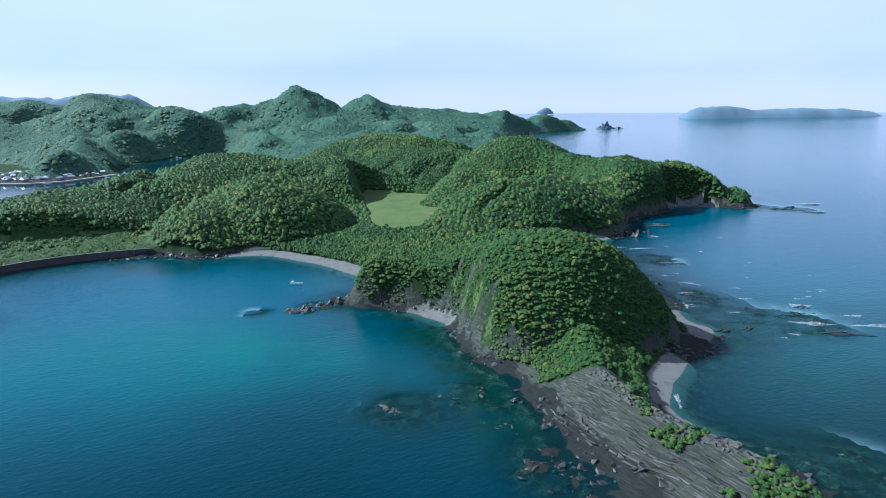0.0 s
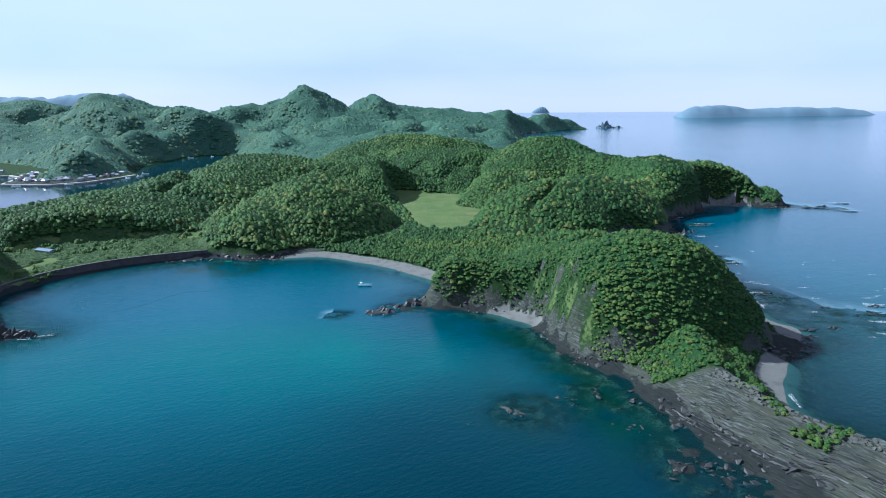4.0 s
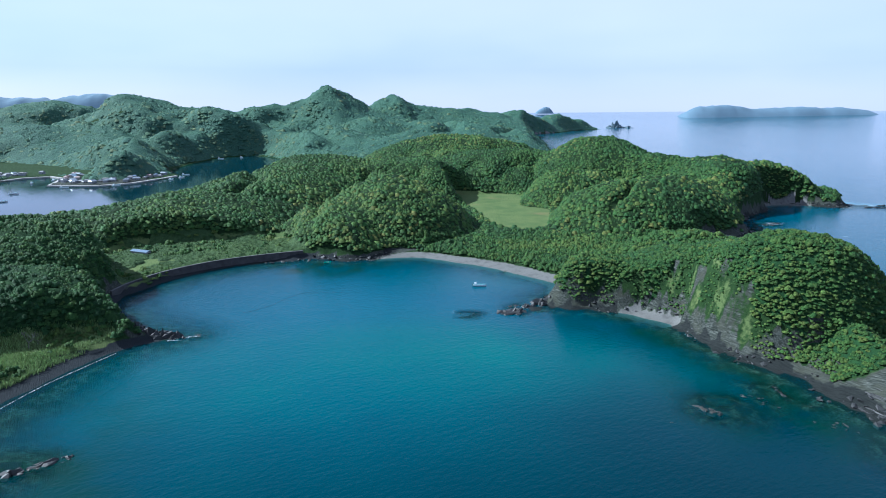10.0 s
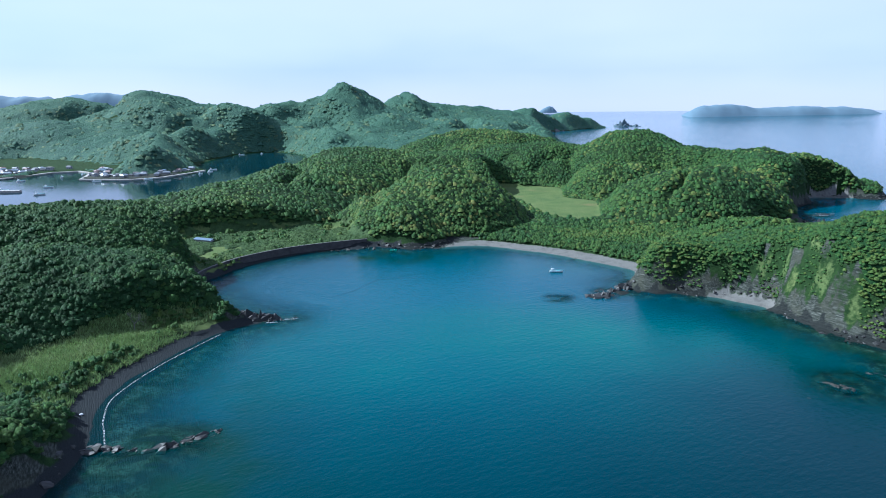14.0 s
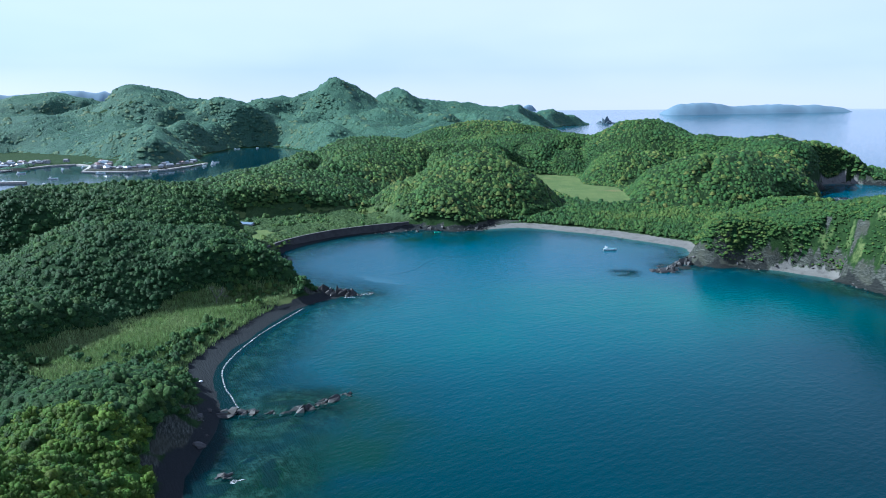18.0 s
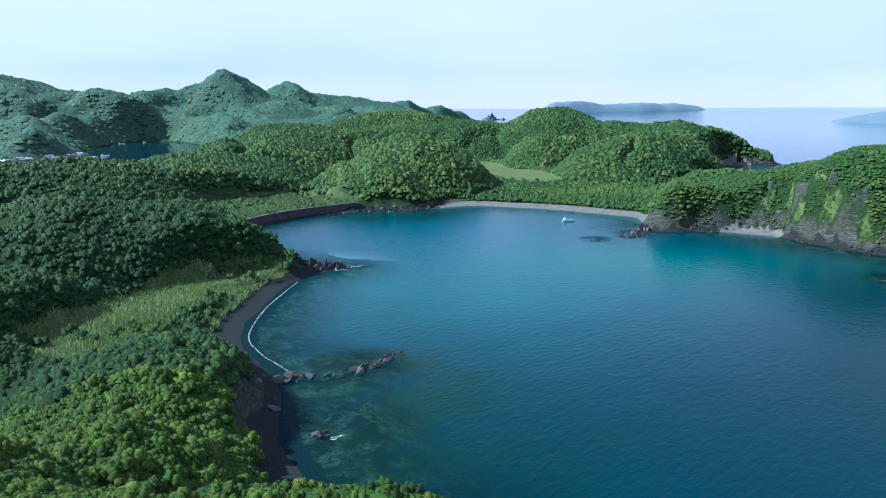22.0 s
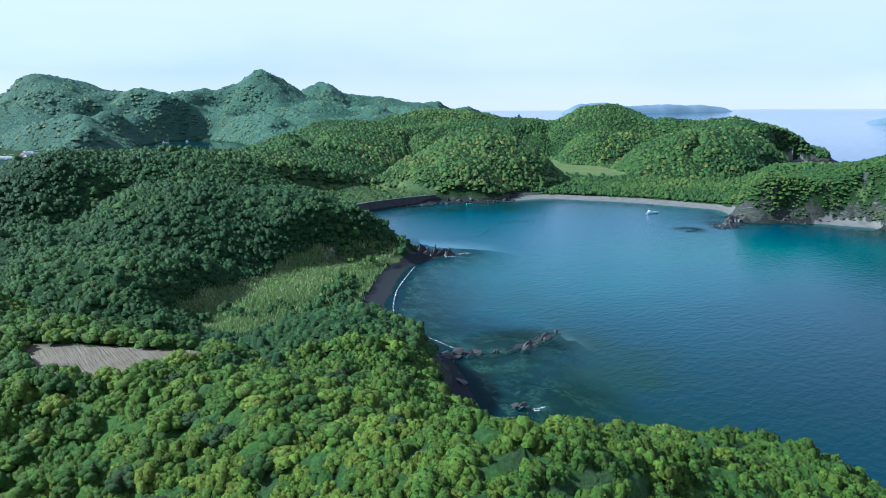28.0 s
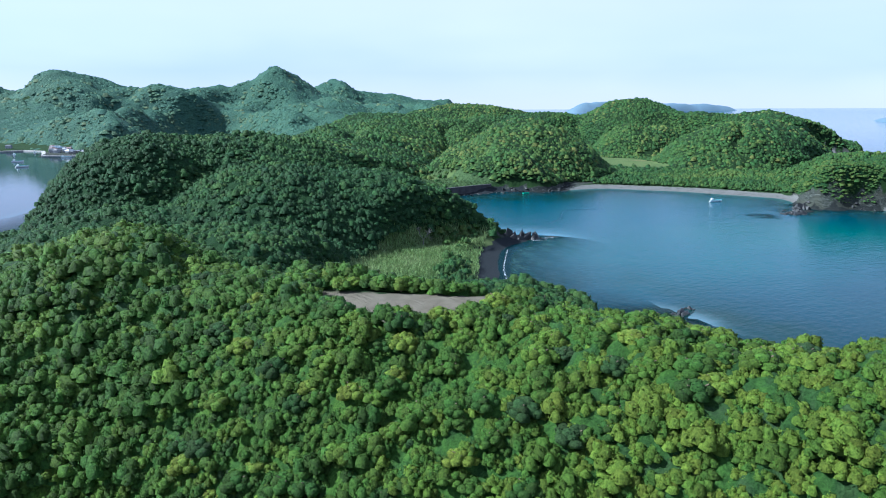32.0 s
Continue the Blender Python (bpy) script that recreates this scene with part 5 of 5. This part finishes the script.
def fishing_boat(label, length=8.0, hull_mat=None, group=""):
    boat = new("fishing_boat")
    tagged(boat, label, "boat", group)
    beam, depth = length * 0.26, length * 0.10
    part("hull", hull_bm(length, beam, depth), hull_mat or hull_white, boat, "white fibreglass hull")
    part("deck", box_bm(length * 0.82, beam * 0.74, 0.08, (-length * 0.05, 0, depth * 0.55)), deck_teal, boat, "pale teal deck")
    for side in (-1, 1):
        bm = bmesh.new()
        pts = []
        for k in range(13):
            u = k / 12
            w = beam / 2 * (1 - max(0, (u - 0.45) / 0.55) ** 2.2) * (0.88 + 0.12 * min(1, u * 4))
            pts.append(((u - 0.5) * length, side * w, depth * (1 + 0.35 * u * u)))
        for p, q in zip(pts[:-1], pts[1:]):
            p, q = Vector(p), Vector(q)
            m = Matrix.Translation((p + q) / 2) @ (q - p).to_track_quat("Z", "Y").to_matrix().to_4x4()
            bmesh.ops.create_cone(bm, cap_ends=True, segments=6, radius1=0.07, radius2=0.07, depth=(q - p).length + 0.02, matrix=m)
        part("gunwale", bm, deck_teal, boat)
    cab = part("cabin", box_bm(length * 0.16, beam * 0.55, length * 0.16, (-length * 0.30, 0, depth * 0.6 + length * 0.08), 0.06), hull_white, boat, "small white wheelhouse")
    part("window", box_bm(0.04, beam * 0.44, length * 0.06, (-length * 0.215, 0, depth * 0.6 + length * 0.11), 0), dark_glass, cab)
    part("roof", box_bm(length * 0.20, beam * 0.62, 0.08, (-length * 0.30, 0, depth * 0.6 + length * 0.165)), hull_white, cab)
    bm = bmesh.new()
    bmesh.ops.create_cone(bm, cap_ends=True, segments=8, radius1=0.05, radius2=0.03, depth=length * 0.18, matrix=Matrix.Translation((-length * 0.34, 0, depth * 0.6 + length * 0.25)))
    part("mast", bm, hull_white, boat)
    part("locker", box_bm(length * 0.12, beam * 0.5, 0.4, (length * 0.12, 0, depth * 0.55 + 0.22)), deck_teal, boat)
    part("outboard_motor", box_bm(0.45, 0.4, 0.7, (-length * 0.53, 0, depth * 0.8), 0.08), engine_black, boat, "black outboard motor")
    return boat


moored = fishing_boat("small white fishing boat with a wheelhouse moored in the bay", 7.0)
moored.matrix_basis = pose(-76, 326, 0.12, 0, 0, -4)

skiff = new("rowing_boat")
tagged(skiff, "small bright green skiff lying at the water's edge", "boat")
part("hull", hull_bm(4.2, 1.4, 0.5), boat_green, skiff)
part("thwart", box_bm(0.3, 1.1, 0.05, (-0.3, 0, 0.35), 0.01), hull_white, skiff)
part("thwart", box_bm(0.3, 1.0, 0.05, (0.7, 0, 0.38), 0.01), hull_white, skiff)
skiff.matrix_basis = pose(-163, 379.5, 0.1, 0, 3, 12)

# net floats on a rope across the bay
floats = new("float_line")
tagged(floats, "line of small dark net floats across the bay", "net floats")
path = curve_through([(-186, 284), (-177, 294), (-173, 303), (-164, 316), (-146, 316)], False, 7)
bm = bmesh.new()
for p, q in zip(path[:-1], path[1:]):
    p, q = Vector((*p, 0.03)), Vector((*q, 0.03))
    m = Matrix.Translation((p + q) / 2) @ (q - p).to_track_quat("Z", "Y").to_matrix().to_4x4()
    bmesh.ops.create_cone(bm, cap_ends=True, segments=5, radius1=0.025, radius2=0.025, depth=(q - p).length, matrix=m)
part("rope", bm, engine_black, floats)
ball = None
for p in path[::2]:
    if ball is None:
        bm = bmesh.new()
        bmesh.ops.create_icosphere(bm, subdivisions=2, radius=0.15)
        ob = ball = part("float", bm, engine_black, floats)
    else:
        ob = new("float", ball.data)
        ob.parent = floats
    ob.matrix_basis = pose(p[0], p[1], 0.08)

buoy = new("beach_float", raw_mesh("beach_float", ICO2[0] * (0.55, 0.35, 0.32), ICO2[1], hull_white, (), True))
buoy.matrix_basis = pose(-239, 169, float(sample(GZ, np.array([-239.0]), np.array([169.0]))[0]) + 0.25, 0, 0, 30)
tagged(buoy, "white plastic float washed up on the black beach", "float")

# ---- low shed with blue sheeting on the flat ----
shed = new("shed")
tagged(shed, "long low shed covered with blue sheeting on the flat", "shed")
zs = float(sample(GZ, np.array([-279.0]), np.array([394.0]))[0])
part("wall", box_bm(13, 5, 1.6, (0, 0, 0.8), 0.02), wall_grey, shed)
for side in (-1, 1):
    ob = part("roof", box_bm(13.6, 2.9, 0.10, (0, 0, 0), 0.02), tarp_blue, shed, "faded blue sheet roof")
    ob.matrix_basis = pose(0, side * 1.35, 2.0, -side * 16, 0, 0)
shed.matrix_basis = pose(-279, 394, zs - 0.1, 0, 0, -24)

# ---- a bare grey tree on the slope ----
snag = new("dead_tree")
tagged(snag, "bare grey dead tree with spreading branches on the wooded slope", "tree")
r = np.random.default_rng(17)
bm = bmesh.new()


def branch(p, d, length, rad, depth):
    q = p + d * length
    m = Matrix.Translation((p + q) / 2) @ (q - p).to_track_quat("Z", "Y").to_matrix().to_4x4()
    bmesh.ops.create_cone(bm, cap_ends=True, segments=5, radius1=rad, radius2=rad * 0.6, depth=length, matrix=m)
    if depth:
        for _ in range(3):
            e = (d + Vector(r.normal(size=3)) * 0.55 + Vector((0, 0, 0.1))).normalized()
            branch(q, e, length * 0.72, rad * 0.6, depth - 1)


branch(Vector((0, 0, -0.5)), Vector((0.1, 0, 1)).normalized(), 2.6, 0.20, 4)
part("branches", bm, dead_wood, snag)
zs = float(sample(GZ, np.array([-252.0]), np.array([233.0]))[0])
snag.matrix_basis = pose(-252, 233, zs, 0, 0, 0)


# ---- the village across the inlet ----
def house(w, d, h, wall_mat, roof_mat, label, flat=False):
    ob = new("house")
    tagged(ob, label, "house", "village houses by the harbour")
    part("wall", box_bm(w, d, h, (0, 0, h / 2), 0), wall_mat, ob)
    if flat:
        part("roof", box_bm(w + 0.4, d + 0.4, 0.4, (0, 0, h + 0.2), 0), roof_mat, ob)
    else:
        bm = bmesh.new()
        e, rise = 0.6, d * 0.28
        a = [bm.verts.new(p) for p in ((-w / 2 - e, -d / 2 - e, h - 0.15), (w / 2 + e, -d / 2 - e, h - 0.15), (w / 2 + e, d / 2 + e, h - 0.15), (-w / 2 - e, d / 2 + e, h - 0.15),
                                       (-w / 2 + d * 0.2, 0, h + rise), (w / 2 - d * 0.2, 0, h + rise))]
        for q in ((0, 1, 5, 4), (2, 3, 4, 5), (1, 2, 5), (3, 0, 4), (3, 2, 1, 0)):
            bm.faces.new([a[i] for i in q])
        part("roof", bm, roof_mat, ob)
    for k in range(max(2, int(w / 3.2))):
        x = -w / 2 + (k + 0.5) * w / max(2, int(w / 3.2))
        for level in range(max(1, int(h / 2.9))):
            part("window", box_bm(1.5, 0.12, 1.2, (x, -d / 2, 1.5 + level * 2.8), 0), dark_glass, ob)
    return ob


kinds = [house(9.5, 7, 5.2, wall_white, roof_slate, "two-storey white house with a grey tiled hip roof"),
         house(8, 6, 3.2, wall_cream, roof_slate, "low cream house with a grey tiled roof"),
         house(13, 8, 4.2, wall_grey, roof_silver, "grey harbour shed with a pale metal roof"),
         house(9, 7, 5.4, wall_cream, roof_rust, "cream house with a reddish tiled roof"),
         house(10, 8, 7.0, wall_white, concrete, "plain white concrete block by the harbour", True),
         house(8, 6.5, 5.2, wall_white, roof_blue, "white house with a blue roof")]
r = np.random.default_rng(23)
spots = []
for x, y in zip(*scatter(-800, -436, 745, 1030, 11.5, 51)):
    gs, gz, gv = [float(sample(g, np.array([x]), np.array([y]))[0]) for g in (GS, GZ, IN_VILLAGE)]
    if gv > 0 and gs > 5 and r.uniform() < (0.9 if y < 940 else 0.6):
        spots.append((x, y, gz))
for x, y in ((-478, 1222), (-462, 1236), (-446, 1240), (-430, 1246)):
    spots.append((x, y, float(sample(GZ, np.array([float(x)]), np.array([float(y)]))[0])))
for k, (x, y, gz) in enumerate(spots[:190]):
    m = pose(x, y, gz - 0.3, 0, 0, r.choice([0, 90, 20, -15, 70]) + r.normal() * 5) @ Matrix.Scale(0.8, 4)
    if k < 6:
        kinds[k].matrix_basis = m
    else:
        copy_thing(kinds[int(r.choice(6, p=[0.3, 0.25, 0.15, 0.1, 0.08, 0.12]))], m)


def quay(name, label, pts, width, top):
    ob = new(name)
    tagged(ob, label, "quay", kind="structure")
    for a, b in zip(pts[:-1], pts[1:]):
        d = (b[0] - a[0], b[1] - a[1])
        length = math.hypot(*d)
        piece = part("quay_block", box_bm(length + 0.2, width, top + 2, (0, 0, top / 2 - 1), 0.1), concrete, ob)
        piece.matrix_basis = pose((a[0] + b[0]) / 2, (a[1] + b[1]) / 2, 0, 0, 0, math.degrees(math.atan2(d[1], d[0])))
    return ob


quay("quay_1", "pale concrete quay along the village shore", [(-700, 752), (-662, 756), (-640, 790), (-626, 850), (-600, 868), (-572, 845), (-558, 805), (-546, 768), (-500, 763), (-486, 766), (-460, 790), (-448, 830), (-438, 872)], 4, 1.5)
quay("quay_2", "concrete breakwater with a pale top in the harbour", [(-680, 640), (-620, 655), (-590, 658), (-552, 662)], 6, 2.0)
tied = None
for k, (x, y, turn) in enumerate(((-632, 745, 20), (-610, 760, 60), (-585, 800, 110), (-575, 830, 100), (-520, 752, 5), (-470, 772, 40), (-430, 835, 80), (-426, 860, 70), (-432, 890, 20), (-545, 700, 0),
                                  (-600, 690, 30), (-470, 1165, 10), (-440, 1190, 80), (-645, 672, 0), (-575, 672, 10), (-520, 640, 40))):
    m = pose(x, y, 0.15, 0, 0, turn)
    if tied is None:
        tied = fishing_boat("white fishing boat moored in the village harbour", 10.0, None, "harbour boats")
        tied.matrix_basis = m
    else:
        copy_thing(tied, m)
